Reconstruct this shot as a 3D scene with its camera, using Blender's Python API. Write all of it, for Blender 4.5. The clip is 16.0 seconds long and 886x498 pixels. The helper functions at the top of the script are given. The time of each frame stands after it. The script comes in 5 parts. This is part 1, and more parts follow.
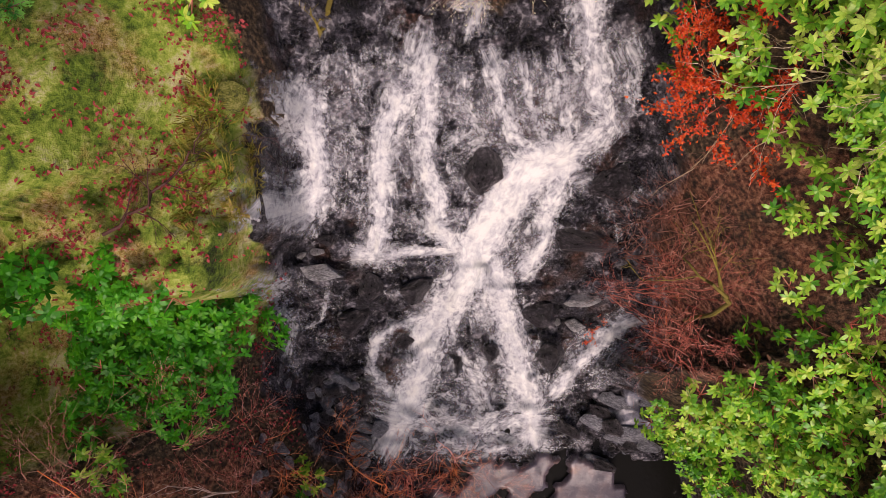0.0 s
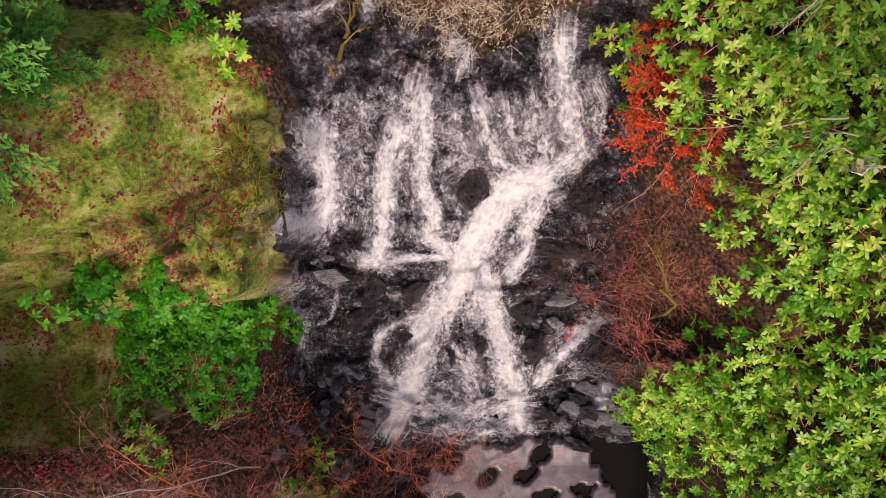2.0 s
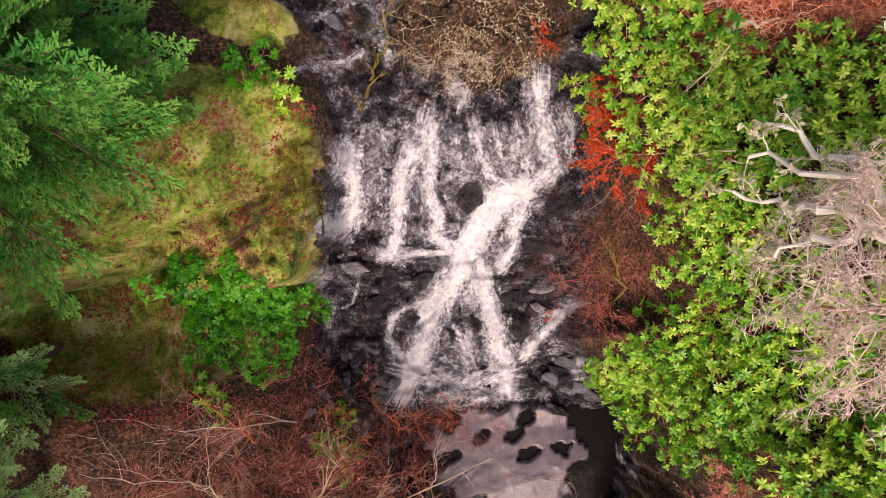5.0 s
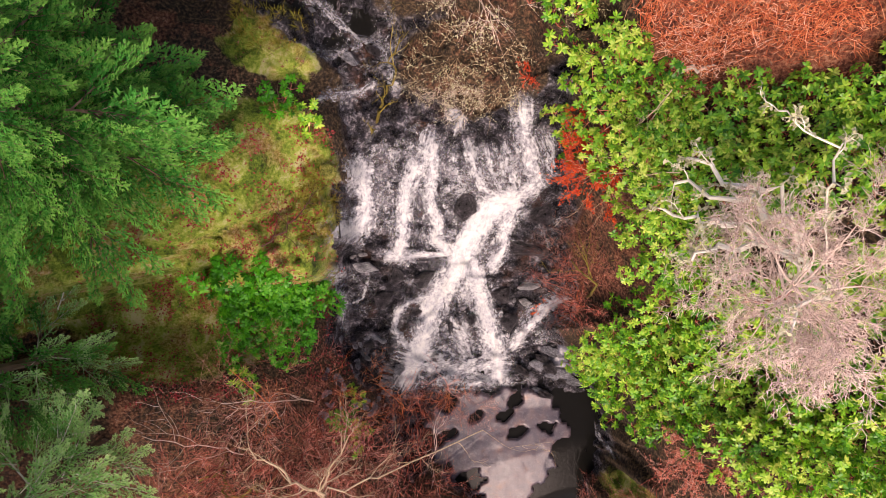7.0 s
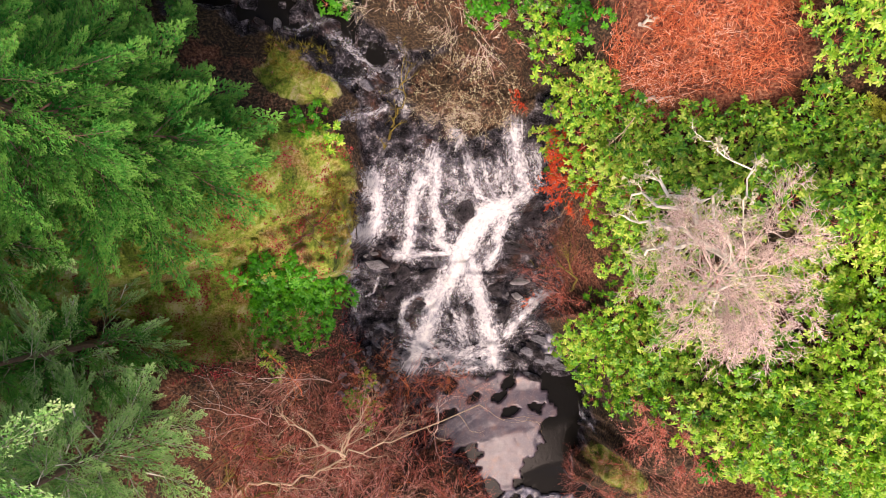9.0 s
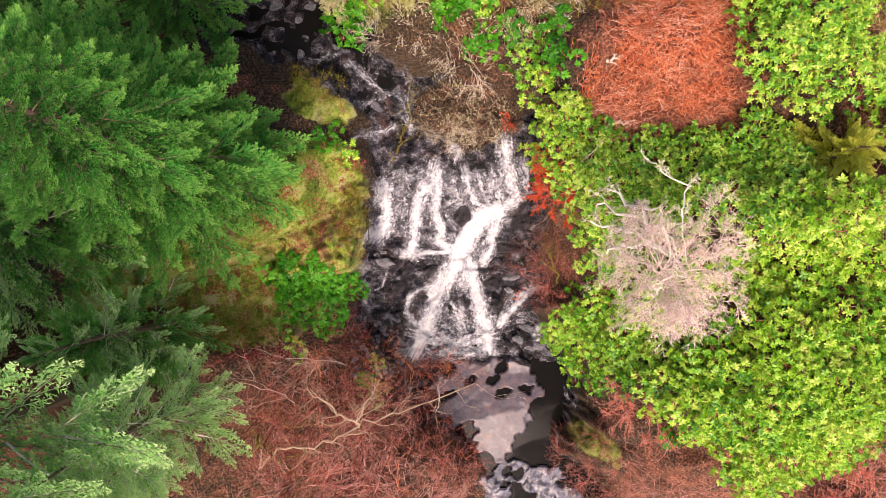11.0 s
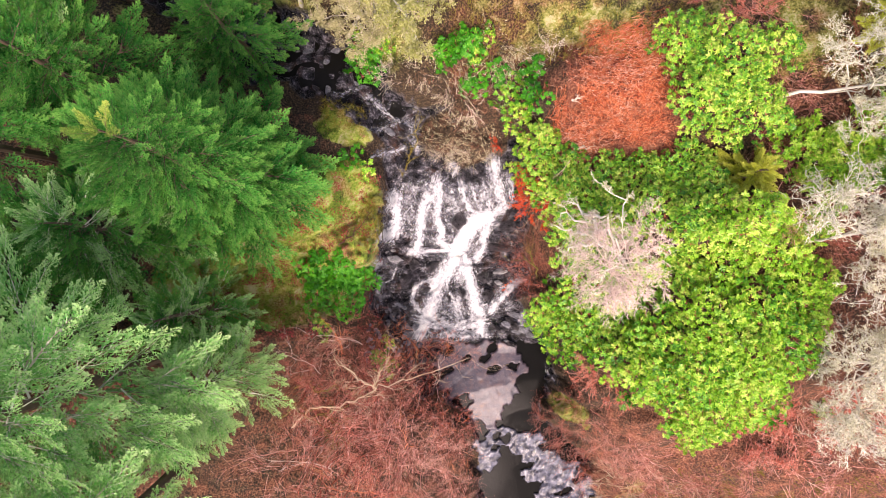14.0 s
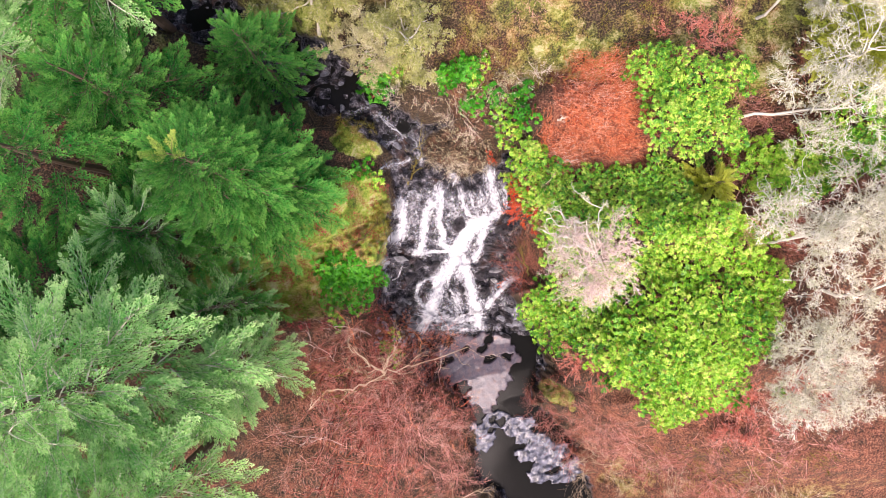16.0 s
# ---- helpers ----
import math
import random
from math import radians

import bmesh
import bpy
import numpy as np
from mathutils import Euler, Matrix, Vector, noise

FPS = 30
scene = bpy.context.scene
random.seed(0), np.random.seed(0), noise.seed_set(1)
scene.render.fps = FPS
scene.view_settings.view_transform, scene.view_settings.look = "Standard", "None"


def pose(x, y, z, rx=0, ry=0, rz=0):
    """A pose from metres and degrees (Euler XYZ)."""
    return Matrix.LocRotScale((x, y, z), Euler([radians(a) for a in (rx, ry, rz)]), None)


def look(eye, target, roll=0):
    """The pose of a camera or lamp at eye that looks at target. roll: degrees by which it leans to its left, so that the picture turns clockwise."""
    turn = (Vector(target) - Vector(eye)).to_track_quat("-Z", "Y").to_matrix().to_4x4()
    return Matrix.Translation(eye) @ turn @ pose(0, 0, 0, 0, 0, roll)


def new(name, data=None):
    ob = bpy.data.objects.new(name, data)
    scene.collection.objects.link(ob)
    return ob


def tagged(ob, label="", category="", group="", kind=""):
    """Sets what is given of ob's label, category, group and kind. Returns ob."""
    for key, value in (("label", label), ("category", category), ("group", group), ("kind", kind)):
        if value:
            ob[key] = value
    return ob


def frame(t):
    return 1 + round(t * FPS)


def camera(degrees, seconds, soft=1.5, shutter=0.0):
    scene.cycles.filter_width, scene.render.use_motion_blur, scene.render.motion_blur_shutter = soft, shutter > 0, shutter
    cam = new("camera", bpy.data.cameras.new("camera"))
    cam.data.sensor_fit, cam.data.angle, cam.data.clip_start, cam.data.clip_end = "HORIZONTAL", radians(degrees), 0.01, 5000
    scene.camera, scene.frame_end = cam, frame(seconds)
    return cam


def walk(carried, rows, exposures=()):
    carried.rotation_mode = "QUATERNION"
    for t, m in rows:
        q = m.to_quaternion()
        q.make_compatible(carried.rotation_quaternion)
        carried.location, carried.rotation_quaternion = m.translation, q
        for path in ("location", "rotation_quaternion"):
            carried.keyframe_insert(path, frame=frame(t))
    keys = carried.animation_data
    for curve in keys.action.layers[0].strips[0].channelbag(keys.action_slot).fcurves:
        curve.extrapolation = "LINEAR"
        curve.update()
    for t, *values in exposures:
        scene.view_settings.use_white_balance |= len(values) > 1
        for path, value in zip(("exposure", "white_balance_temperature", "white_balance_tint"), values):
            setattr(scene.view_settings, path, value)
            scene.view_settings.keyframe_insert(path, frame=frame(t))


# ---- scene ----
cam = camera(70.0, 16.0, 0.55)
METRES, EYE, TILT, LEAN, TURN = 20.5, 12.0, -90.0, 0.0, 0.0
LENS = 1.404
ROWS = [
    (0.0, 0.0, 0.0, 0.0, 0.0, 0.0, -0.0),
    (0.5, 0.0007, -0.0184, 0.0004, -0.02, 0.01, 0.01),
    (1.0, 0.0021, -0.038, 0.0024, 0.01, -0.09, 0.01),
    (1.5, 0.0034, -0.0585, 0.0053, 0.06, -0.2, 0.0),
    (2.0, 0.0037, -0.0799, 0.0075, 0.02, -0.23, -0.03),
    (2.5, 0.003, -0.1018, 0.0079, -0.08, -0.19, -0.08),
    (3.0, 0.0017, -0.1245, 0.0072, -0.04, -0.16, -0.11),
    (3.5, -0.0005, -0.1487, 0.0054, -0.1, -0.1, -0.13),
    (4.0, -0.003, -0.1734, 0.0027, -0.26, -0.03, -0.13),
    (6.5, 0.0034, -0.311, 0.0052, 0.05, -0.13, -0.22),
    (7.0, 0.0009, -0.3407, 0.0059, -0.08, -0.1, -0.26),
    (7.5, -0.0018, -0.3715, 0.0054, -0.19, -0.06, -0.28),
    (8.0, -0.0033, -0.4024, 0.0039, -0.24, 0.03, -0.31),
    (8.5, -0.0046, -0.4344, 0.0026, -0.28, 0.08, -0.34),
    (9.0, -0.0051, -0.4676, 0.0025, -0.29, 0.09, -0.34),
    (11.5, -0.0058, -0.6465, 0.0014, -0.24, 0.07, -0.41),
    (12.0, -0.0071, -0.6851, -0.0001, -0.29, 0.1, -0.44),
    (12.5, -0.0069, -0.7241, -0.001, -0.29, 0.1, -0.47),
    (13.0, -0.006, -0.7633, -0.0016, -0.23, 0.11, -0.48),
    (13.5, -0.0059, -0.8027, -0.0017, -0.23, 0.12, -0.49),
    (14.0, -0.007, -0.8421, -0.0015, -0.26, 0.13, -0.5),
    (14.5, -0.0083, -0.8808, -0.0011, -0.27, 0.13, -0.51),
    (15.0, -0.0089, -0.9203, -0.0009, -0.27, 0.14, -0.52),
    (15.5, -0.0096, -0.9594, -0.0018, -0.28, 0.18, -0.54),
    (16.0, -0.0108, -0.9981, -0.0024, -0.3, 0.21, -0.55),
]
EXPOSURES = [(0.0, 0.20, 7350, 31), (4.0, 0.38, 7750, 33), (9.0, 0.70, 7750, 31), (12.5, 0.94, 7700, 31), (16.0, 1.10, 6900, 29)]
walk(cam, [(t, pose(0, 0, EYE, TILT, LEAN, TURN) @ pose(METRES * LENS * x, METRES * y, METRES * LENS * z, 90 + LENS * pitch, roll, LENS * yaw)) for t, x, y, z, yaw, pitch, roll in ROWS], EXPOSURES)

# ---- light: a bright overcast sky ----
world = bpy.data.worlds.new("sky")
scene.world = world
world.use_nodes = True
sky = world.node_tree.nodes.new("ShaderNodeTexSky")
sky.sky_type, sky.sun_disc = "NISHITA", False
sky.sun_elevation, sky.sun_rotation = radians(51), radians(184)
sky.air_density, sky.dust_density, sky.ozone_density = 1.0, 2.5, 0.6
back = world.node_tree.nodes["Background"]
world.node_tree.links.new(sky.outputs["Color"], back.inputs["Color"])
back.inputs["Strength"].default_value = 0.15
sun = new("sun", bpy.data.lights.new("sun", "SUN"))
sun.data.energy, sun.data.angle, sun.data.color = 2.4, radians(32), (1.0, 0.95, 0.88)
sun.matrix_basis = look((0, 0, 30), (0.06 * 30, 0.80 * 30, 0))
# ---- plan: the gorge as one height function ----
TABLE = np.random.RandomState(7).rand(256, 256)


def vnoise(x, y, seed=0):
    """Smooth value noise on the plane, 0 to 1."""
    x, y = np.asarray(x, float) + seed * 17.31, np.asarray(y, float) - seed * 9.73
    i, j = np.floor(x).astype(int), np.floor(y).astype(int)
    u, v = x - i, y - j
    u, v = u * u * (3 - 2 * u), v * v * (3 - 2 * v)
    a, b = TABLE[i & 255, j & 255], TABLE[(i + 1) & 255, j & 255]
    c, d = TABLE[i & 255, (j + 1) & 255], TABLE[(i + 1) & 255, (j + 1) & 255]
    return (a * (1 - u) + b * u) * (1 - v) + (c * (1 - u) + d * u) * v


def fbm(x, y, seed=0, octaves=4):
    total, amp, norm = 0.0, 1.0, 0.0
    for k in range(octaves):
        total = total + amp * vnoise(np.asarray(x) * 2 ** k, np.asarray(y) * 2 ** k, seed + k)
        norm += amp
        amp *= 0.5
    return total / norm - 0.5


def blocks(x, y, size, seed=0, stretch=1.0, turn=0.4):
    """Angular blocks: for each place, the middle of its block, a random number of the block and how near the joint is."""
    c, s = math.cos(turn), math.sin(turn)
    p, q = (c * x + s * y) / (size * stretch), (c * y - s * x) / size
    i0, j0 = np.floor(p).astype(int), np.floor(q).astype(int)
    best, second = np.full(np.shape(x), 1e9), np.full(np.shape(x), 1e9)
    bx, by, br = np.zeros(np.shape(x)), np.zeros(np.shape(x)), np.zeros(np.shape(x))
    for di in (-1, 0, 1):
        for dj in (-1, 0, 1):
            i, j = i0 + di, j0 + dj
            cx = i + 0.15 + 0.7 * TABLE[(i + seed) & 255, j & 255]
            cy = j + 0.15 + 0.7 * TABLE[(i + 91 + seed) & 255, (j + 37) & 255]
            d = np.abs(p - cx) + np.abs(q - cy)
            near = d < best
            second = np.where(near, best, np.minimum(second, d))
            bx, by = np.where(near, cx, bx), np.where(near, cy, by)
            br = np.where(near, TABLE[(i + 53 + seed) & 255, (j + 11) & 255], br)
            best = np.where(near, d, best)
    mx, my = bx * size * stretch, by * size
    return c * mx - s * my, s * mx + c * my, br, second - best


# pool plates: wet bedrock coloured with the sky's reflection
POOL_PLATES = [(0.9, -6.5, 1.1, 0.55), (2.2, -5.9, 1.3, 0.8), (3.2, -5.4, 0.85, 0.75), (2.9, -6.5, 0.95, 0.8), (2.1, -7.5, 0.9, 0.85), (2.6, -8.3, 0.4, 0.4), (0.7, -5.3, 0.9, 0.5), (1.5, -4.85, 1.2, 0.42), (2.6, -4.75, 0.8, 0.42)]
SLATE_PLATES = [(2.0, -10.1, 0.85, 0.9), (3.0, -9.2, 0.8, 0.6), (4.2, -9.6, 0.9, 0.65), (5.1, -10.4, 1.0, 0.7), (6.0, -11.2, 1.0, 0.8), (6.7, -12.1, 1.0, 0.8), (5.5, -12.3, 0.8, 0.5), (4.5, -11.2, 0.7, 0.4), (3.9, -3.5, 0.8, 0.6)]


def plates(x, y, listed):
    """Inside (over 0) or outside of the bedrock plates."""
    best = np.full(np.shape(x), -9.0)
    for cx, cy, rx, ry in listed:
        best = np.maximum(best, 1 - ((x - cx) / rx) ** 2 - ((y - cy) / ry) ** 2)
    return best


def smooth(a, b, x):
    k = np.clip((np.asarray(x, float) - a) / (b - a), 0, 1)
    return k * k * (3 - 2 * k)


# the stream from its upper course to the lower one: x, y, bed height, half width
STREAM = np.array([
    (-40, 26, 5.5, 1.4), (-14, 12.6, 4.6, 1.3), (-9.3, 9.4, 4.2, 1.2), (-6.0, 7.6, 3.9, 1.2), (-3.2, 6.4, 3.55, 1.0), (-1.9, 5.0, 3.2, 1.05),
    (0.1, 3.1, 2.85, 2.75), (0.45, 0.35, 0.85, 3.1), (0.5, -0.7, 0.3, 3.2), (0.32, -1.9, -0.45, 3.48), (0.75, -4.0, -1.3, 2.7), (2.4, -5.0, -1.4, 2.5),
    (2.8, -6.5, -1.42, 2.5), (3.2, -8.3, -1.7, 1.5), (4.3, -10.9, -2.3, 2.6), (6.5, -14.0, -2.9, 1.7), (20, -40, -6, 2.0)])


# swells and hollows of the banks: x, y, reach, rise
SWELLS = [(5.2, 5.9, 1.8, 1.4, 1.2), (3.4, 5.3, 1.2, 1.2, 1.0), (7.6, 7.6, 1.6, 1.6, 0.5), (11.8, 4.7, 2.2, 1.8, -1.4), (8.4, -6.2, 2.6, 2.6, 2.0), (6.4, -5.4, 1.2, 1.8, 1.3),
          (9.2, -2.6, 2.6, 1.6, 0.8), (5.6, -4.0, 0.9, 0.9, 0.9), (-2.8, 6.9, 1.2, 0.9, 0.7)]


def along(x, y):
    """Bed height, half width, distance from the middle of the stream and side (+1 east, -1 west)."""
    x, y = np.asarray(x, float), np.asarray(y, float)
    best = np.full(x.shape, 1e9)
    bed, half, side = np.zeros(x.shape), np.zeros(x.shape), np.ones(x.shape)
    for p, q in zip(STREAM[:-1], STREAM[1:]):
        dx, dy = q[0] - p[0], q[1] - p[1]
        k = np.clip(((x - p[0]) * dx + (y - p[1]) * dy) / (dx * dx + dy * dy), 0, 1)
        ex, ey = x - p[0] - k * dx, y - p[1] - k * dy
        d = np.hypot(ex, ey)
        near = d < best
        best = np.where(near, d, best)
        bed = np.where(near, p[2] + k * (q[2] - p[2]), bed)
        half = np.where(near, p[3] + k * (q[3] - p[3]), half)
        side = np.where(near, np.where(dx * ey - dy * ex > 0, 1.0, -1.0), side)
    return bed, half, best, side


def bump(x, y, cx, cy, rx, ry, h, flat=2.0):
    r = np.abs((x - cx) / rx) ** flat + np.abs((y - cy) / ry) ** flat
    return h * np.exp(-r)


def G(x, y):
    """Height of the ground."""
    x, y = np.asarray(x, float), np.asarray(y, float)
    bed, half, d, side = along(x, y)
    # heights of the bed follow y in the fall itself, so that its ledges run level
    fall = np.interp(y, [-4.2, -3.0, -1.1, -0.75, -0.3, 0.1, 0.5, 2.6, 3.3, 4.4], [-1.3, -0.95, -0.25, 0.22, 0.52, 0.75, 1.0, 2.65, 2.95, 3.15])
    inside = smooth(4.6, 3.8, y) * smooth(-5.0, -4.2, y) * smooth(5.0, 3.6, np.abs(x - 0.4))
    bed = bed + (fall - bed) * inside
    ragged = np.maximum(smooth(-4.6, -5.6, y), smooth(3.6, 4.6, y))
    d = d + ragged * (1.5 * fbm(x * 0.9, y * 0.9, 71) + 0.5 * fbm(x * 3.1, y * 3.1, 73))
    out = np.maximum(d - half, 0)
    tall = smooth(-6.5, -3.5, y) * smooth(3.0, 0.8, y)
    east = (1.9 + 0.5 * tall) * (1 - np.exp(-out / 0.6)) + (0.62 + 0.62 * tall) * out
    cap = 4.8 + 1.3 * tall
    east = np.where(east > cap, cap + 2.2 * (1 - np.exp(-(east - cap) / 2.2)), east)
    east = east * (0.72 + 0.28 * smooth(-12.0, -9.0, y)) * (1 - 0.2 * smooth(4.5, 8, y))
    west = (1.3 - 0.5 * smooth(3.0, 4.0, y)) * (1 - np.exp(-out / 0.35)) + (0.2 + 0.5 * smooth(-2.0, -4.0, y)) * out
    west = np.where(west > 3.0, 3.0 + 1.8 * (1 - np.exp(-(west - 3.0) / 1.8)), west)
    z = bed + np.where(side > 0, east, west)
    bank = smooth(0.0, 1.0, out)
    for cx, cy, rx, ry, rise in SWELLS:
        z = z + bank * bump(x, y, cx, cy, rx, ry, rise)
    rough = smooth(0.0, 0.8, out)
    z = z + rough * (0.7 * fbm(x * 0.35, y * 0.35, 3) + 0.25 * fbm(x * 1.3, y * 1.3, 5))
    # the mossy shelf beside the fall, with its two lobes, and the knob beside the upper stream
    edge = 0.35 * fbm(x * 1.2, y * 1.2, 8)
    shelf = ((x + 4.6) / 1.9) ** 4 + ((y - 1.15) / 1.95) ** 4 + edge * 2
    z = z + (np.maximum(4.1 + 1.1 * fbm(x * 0.7, y * 0.7, 21) + 0.7 * fbm(x * 1.7, y * 1.7, 24) - 0.3 * smooth(0.10, 0.0, np.abs(fbm(x * 1.3, y * 1.3, 26))), z) - z) * smooth(1.25, 0.75, shelf)
    ledge = ((x + 2.95) / 0.47) ** 4 + ((y - 1.1) / 1.05) ** 4 + 1.2 * edge
    z = np.maximum(z, z + (3.15 + 0.5 * fbm(x * 2.5, y * 2.5, 29) - z) * smooth(1.4, 0.6, ledge))
    knob = ((x + 4.0 + 0.35 * (y - 5.0)) / 1.05) ** 4 + ((y - 4.95) / 0.72) ** 4 + 2.6 * edge + 1.6 * fbm(x * 2.6, y * 2.6, 9)
    z = z + (4.2 + 0.9 * fbm(x * 1.6, y * 1.6, 23) - z) * smooth(1.2, 0.7, knob)
    z = z + bump(x, y, 0.9, 4.9, 1.6, 1.0, 1.3, 4.0) + bump(x, y, 2.9, 4.6, 0.8, 0.9, 1.5, 4.0)
    # broken rock in the bed
    wet = 1 - smooth(-0.2, 0.5, d - half)
    lump = fbm(x * 1.1 + 3, y * 1.4, 11) * 0.9 + np.abs(fbm(x * 2.6, y * 3.4, 13)) * 0.5
    wx, wy = x + 0.12 * fbm(x * 3, y * 3, 17), y + 0.12 * fbm(x * 3, y * 3, 19)
    _, _, high, joint = blocks(wx, wy, 0.42, 5, 1.6, 0.15)
    _, _, high2, joint2 = blocks(wx, wy, 0.17, 9, 1.5, -0.3)
    cascade = smooth(4.4, 3.6, y) * smooth(-4.7, -4.0, y)
    rubble = np.maximum(np.maximum(cascade, 1.15 * smooth(3.4, 4.2, y)), 0.9 * smooth(-4.0, -4.8, y)) * wet
    face = 1 - 0.55 * smooth(0.3, 0.8, y) * smooth(3.0, 2.4, y)
    z = z + wet * lump * (0.10 + 0.28 * cascade)
    z = z + rubble * face * ((high - 0.5) * 0.34 + (high2 - 0.5) * 0.14 - 0.10 * smooth(0.16, 0.0, joint) - 0.04 * smooth(0.2, 0.0, joint2))
    # plates of bedrock in the pool, which carry its painted sky sheen, and in the lower stream
    low = wet * smooth(-4.3, -5.0, y) * 1.0
    z = z - 0.34 * low
    for listed, rise, size, uneven in ((POOL_PLATES, 0.15, 0.3, 0.12), (SLATE_PLATES, 0.08, 0.24, 0.8)):
        bx, by, br, joint = blocks(wx, wy, size, 21, 1.5, 0.5)
        inside = (plates(bx, by, listed) + 0.5 * (br - 0.5) > 0.0) & (np.abs(br - 0.71) > 0.02)
        top = bed + rise + uneven * (0.12 * br + 0.06 * fbm(x * 4, y * 4, 27) - 0.02 * smooth(0.06, 0.0, joint))
        z = np.where(inside, np.maximum(top, np.where(y > -4.3, z, -9)), z)
    return z
# ---- end of plan ----


# ---- materials ----
class Nodes:
    """A short hand for building node trees."""

    def __init__(self, name):
        self.mat = bpy.data.materials.new(name)
        self.mat.use_nodes = True
        self.tree = self.mat.node_tree
        self.bsdf = self.tree.nodes["Principled BSDF"]

    def add(self, kind, inputs=(), **props):
        n = self.tree.nodes.new("ShaderNode" + kind)
        if "operation" in props:
            n.operation, n.use_clamp = props["operation"], props["use_clamp"]
        if "blend_type" in props:
            n.blend_type = props["blend_type"]
        if "attribute_name" in props:
            n.attribute_name = props["attribute_name"]
        for key, value in dict(inputs).items():
            self.put(n.inputs[key], value)
        return n

    def put(self, socket, value):
        if isinstance(value, bpy.types.NodeSocket):
            self.tree.links.new(value, socket)
        else:
            socket.default_value = value

    def noise(self, scale, detail=4.0, vector=None, rough=0.55, distort=0.0):
        n = self.add("TexNoise", {"Scale": scale, "Detail": detail, "Roughness": rough, "Distortion": distort})
        self.put(n.inputs["Vector"], vector if vector is not None else self.place())
        return n.outputs["Fac"]

    def place(self):
        return self.add("TexCoord").outputs["Object"]

    def ramp(self, fac, stops):
        n = self.add("ValToRGB", {"Fac": fac})
        e = n.color_ramp.elements
        while len(e) < len(stops):
            e.new(0.5)
        for k, (at, colour) in zip(e, stops):
            k.position, k.color = at, (*colour, 1) if len(colour) == 3 else colour
        return n.outputs["Color"]

    def mix(self, fac, a, b, blend="MIX"):
        n = self.add("MixRGB", {"Fac": fac, "Color1": a if isinstance(a, bpy.types.NodeSocket) else (*a, 1), "Color2": b if isinstance(b, bpy.types.NodeSocket) else (*b, 1)}, blend_type=blend)
        return n.outputs["Color"]

    def maths(self, op, a, b=0.0, c=0.0, clamp=False):
        return self.add("Math", {0: a, 1: b, 2: c}, operation=op, use_clamp=clamp).outputs[0]

    def attribute(self, name):
        return self.add("Attribute", attribute_name=name)

    def bump(self, height, strength=0.5, distance=0.02):
        self.put(self.bsdf.inputs["Normal"], self.add("Bump", {"Height": height, "Strength": strength, "Distance": distance}).outputs["Normal"])

    def set(self, **inputs):
        names = {"colour": "Base Color", "rough": "Roughness", "metal": "Metallic", "spec": "Specular IOR Level", "alpha": "Alpha", "through": "Transmission Weight", "sss": "Subsurface Weight", "coat": "Coat Weight"}
        for key, value in inputs.items():
            self.put(self.bsdf.inputs[names[key]], value if isinstance(value, bpy.types.NodeSocket) or isinstance(value, (int, float)) else (*value, 1))
        return self


def leafy(name, stops, rough=0.45, spec=0.5, spread=0.45, thin=0.28, tip=None, fresh=None):
    """Leaves: each leaf takes its own tone, each sprig shifts it."""
    n = Nodes(name)
    island = n.add("NewGeometry").outputs["Random Per Island"]
    whole = n.add("ObjectInfo").outputs["Random"]
    tone = n.maths("ADD", n.maths("MULTIPLY", island, 1 - spread), n.maths("MULTIPLY", whole, spread))
    grain = n.noise(60.0, 2.0)
    colour = n.mix(0.35, n.ramp(tone, stops), n.ramp(grain, [(0.3, (0.25, 0.3, 0.2)), (0.7, (1, 1, 0.9))]), "MULTIPLY")
    if tip is not None:
        reach = n.add("SeparateXYZ", {0: n.place()}).outputs[0]
        colour = n.mix(n.maths("MULTIPLY", n.maths("SUBTRACT", reach, 0.45), 1.3, clamp=True), colour, tip)
    n.set(colour=colour, rough=rough, spec=spec)
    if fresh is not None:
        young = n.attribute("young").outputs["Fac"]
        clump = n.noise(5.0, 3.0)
        # shade inside the crown painted in: needles near the bough's base go darker
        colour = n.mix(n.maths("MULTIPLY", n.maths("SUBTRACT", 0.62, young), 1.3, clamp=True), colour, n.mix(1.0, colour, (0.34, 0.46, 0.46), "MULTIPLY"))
        # paler new growth in clumps towards the tips
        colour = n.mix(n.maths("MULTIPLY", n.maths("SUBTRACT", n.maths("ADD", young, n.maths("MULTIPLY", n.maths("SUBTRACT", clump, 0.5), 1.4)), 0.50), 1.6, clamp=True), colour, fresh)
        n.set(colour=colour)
    veil = n.add("BsdfTranslucent", {"Color": colour})
    both = n.add("MixShader", {0: thin, 1: n.bsdf.outputs[0], 2: veil.outputs[0]})
    n.tree.links.new(both.outputs[0], n.tree.nodes["Material Output"].inputs["Surface"])
    return n.mat


def twiggy(name, stops, scale=5.0, rough=0.8):
    n = Nodes(name)
    island = n.add("NewGeometry").outputs["Random Per Island"]
    whole = n.add("ObjectInfo").outputs["Random"]
    fleck = n.noise(scale, 5.0)
    tone = n.maths("ADD", n.maths("MULTIPLY", island, 0.5), n.maths("ADD", n.maths("MULTIPLY", whole, 0.15), n.maths("MULTIPLY", fleck, 0.35)))
    return n.set(colour=n.ramp(tone, stops), rough=rough, spec=0.3).mat


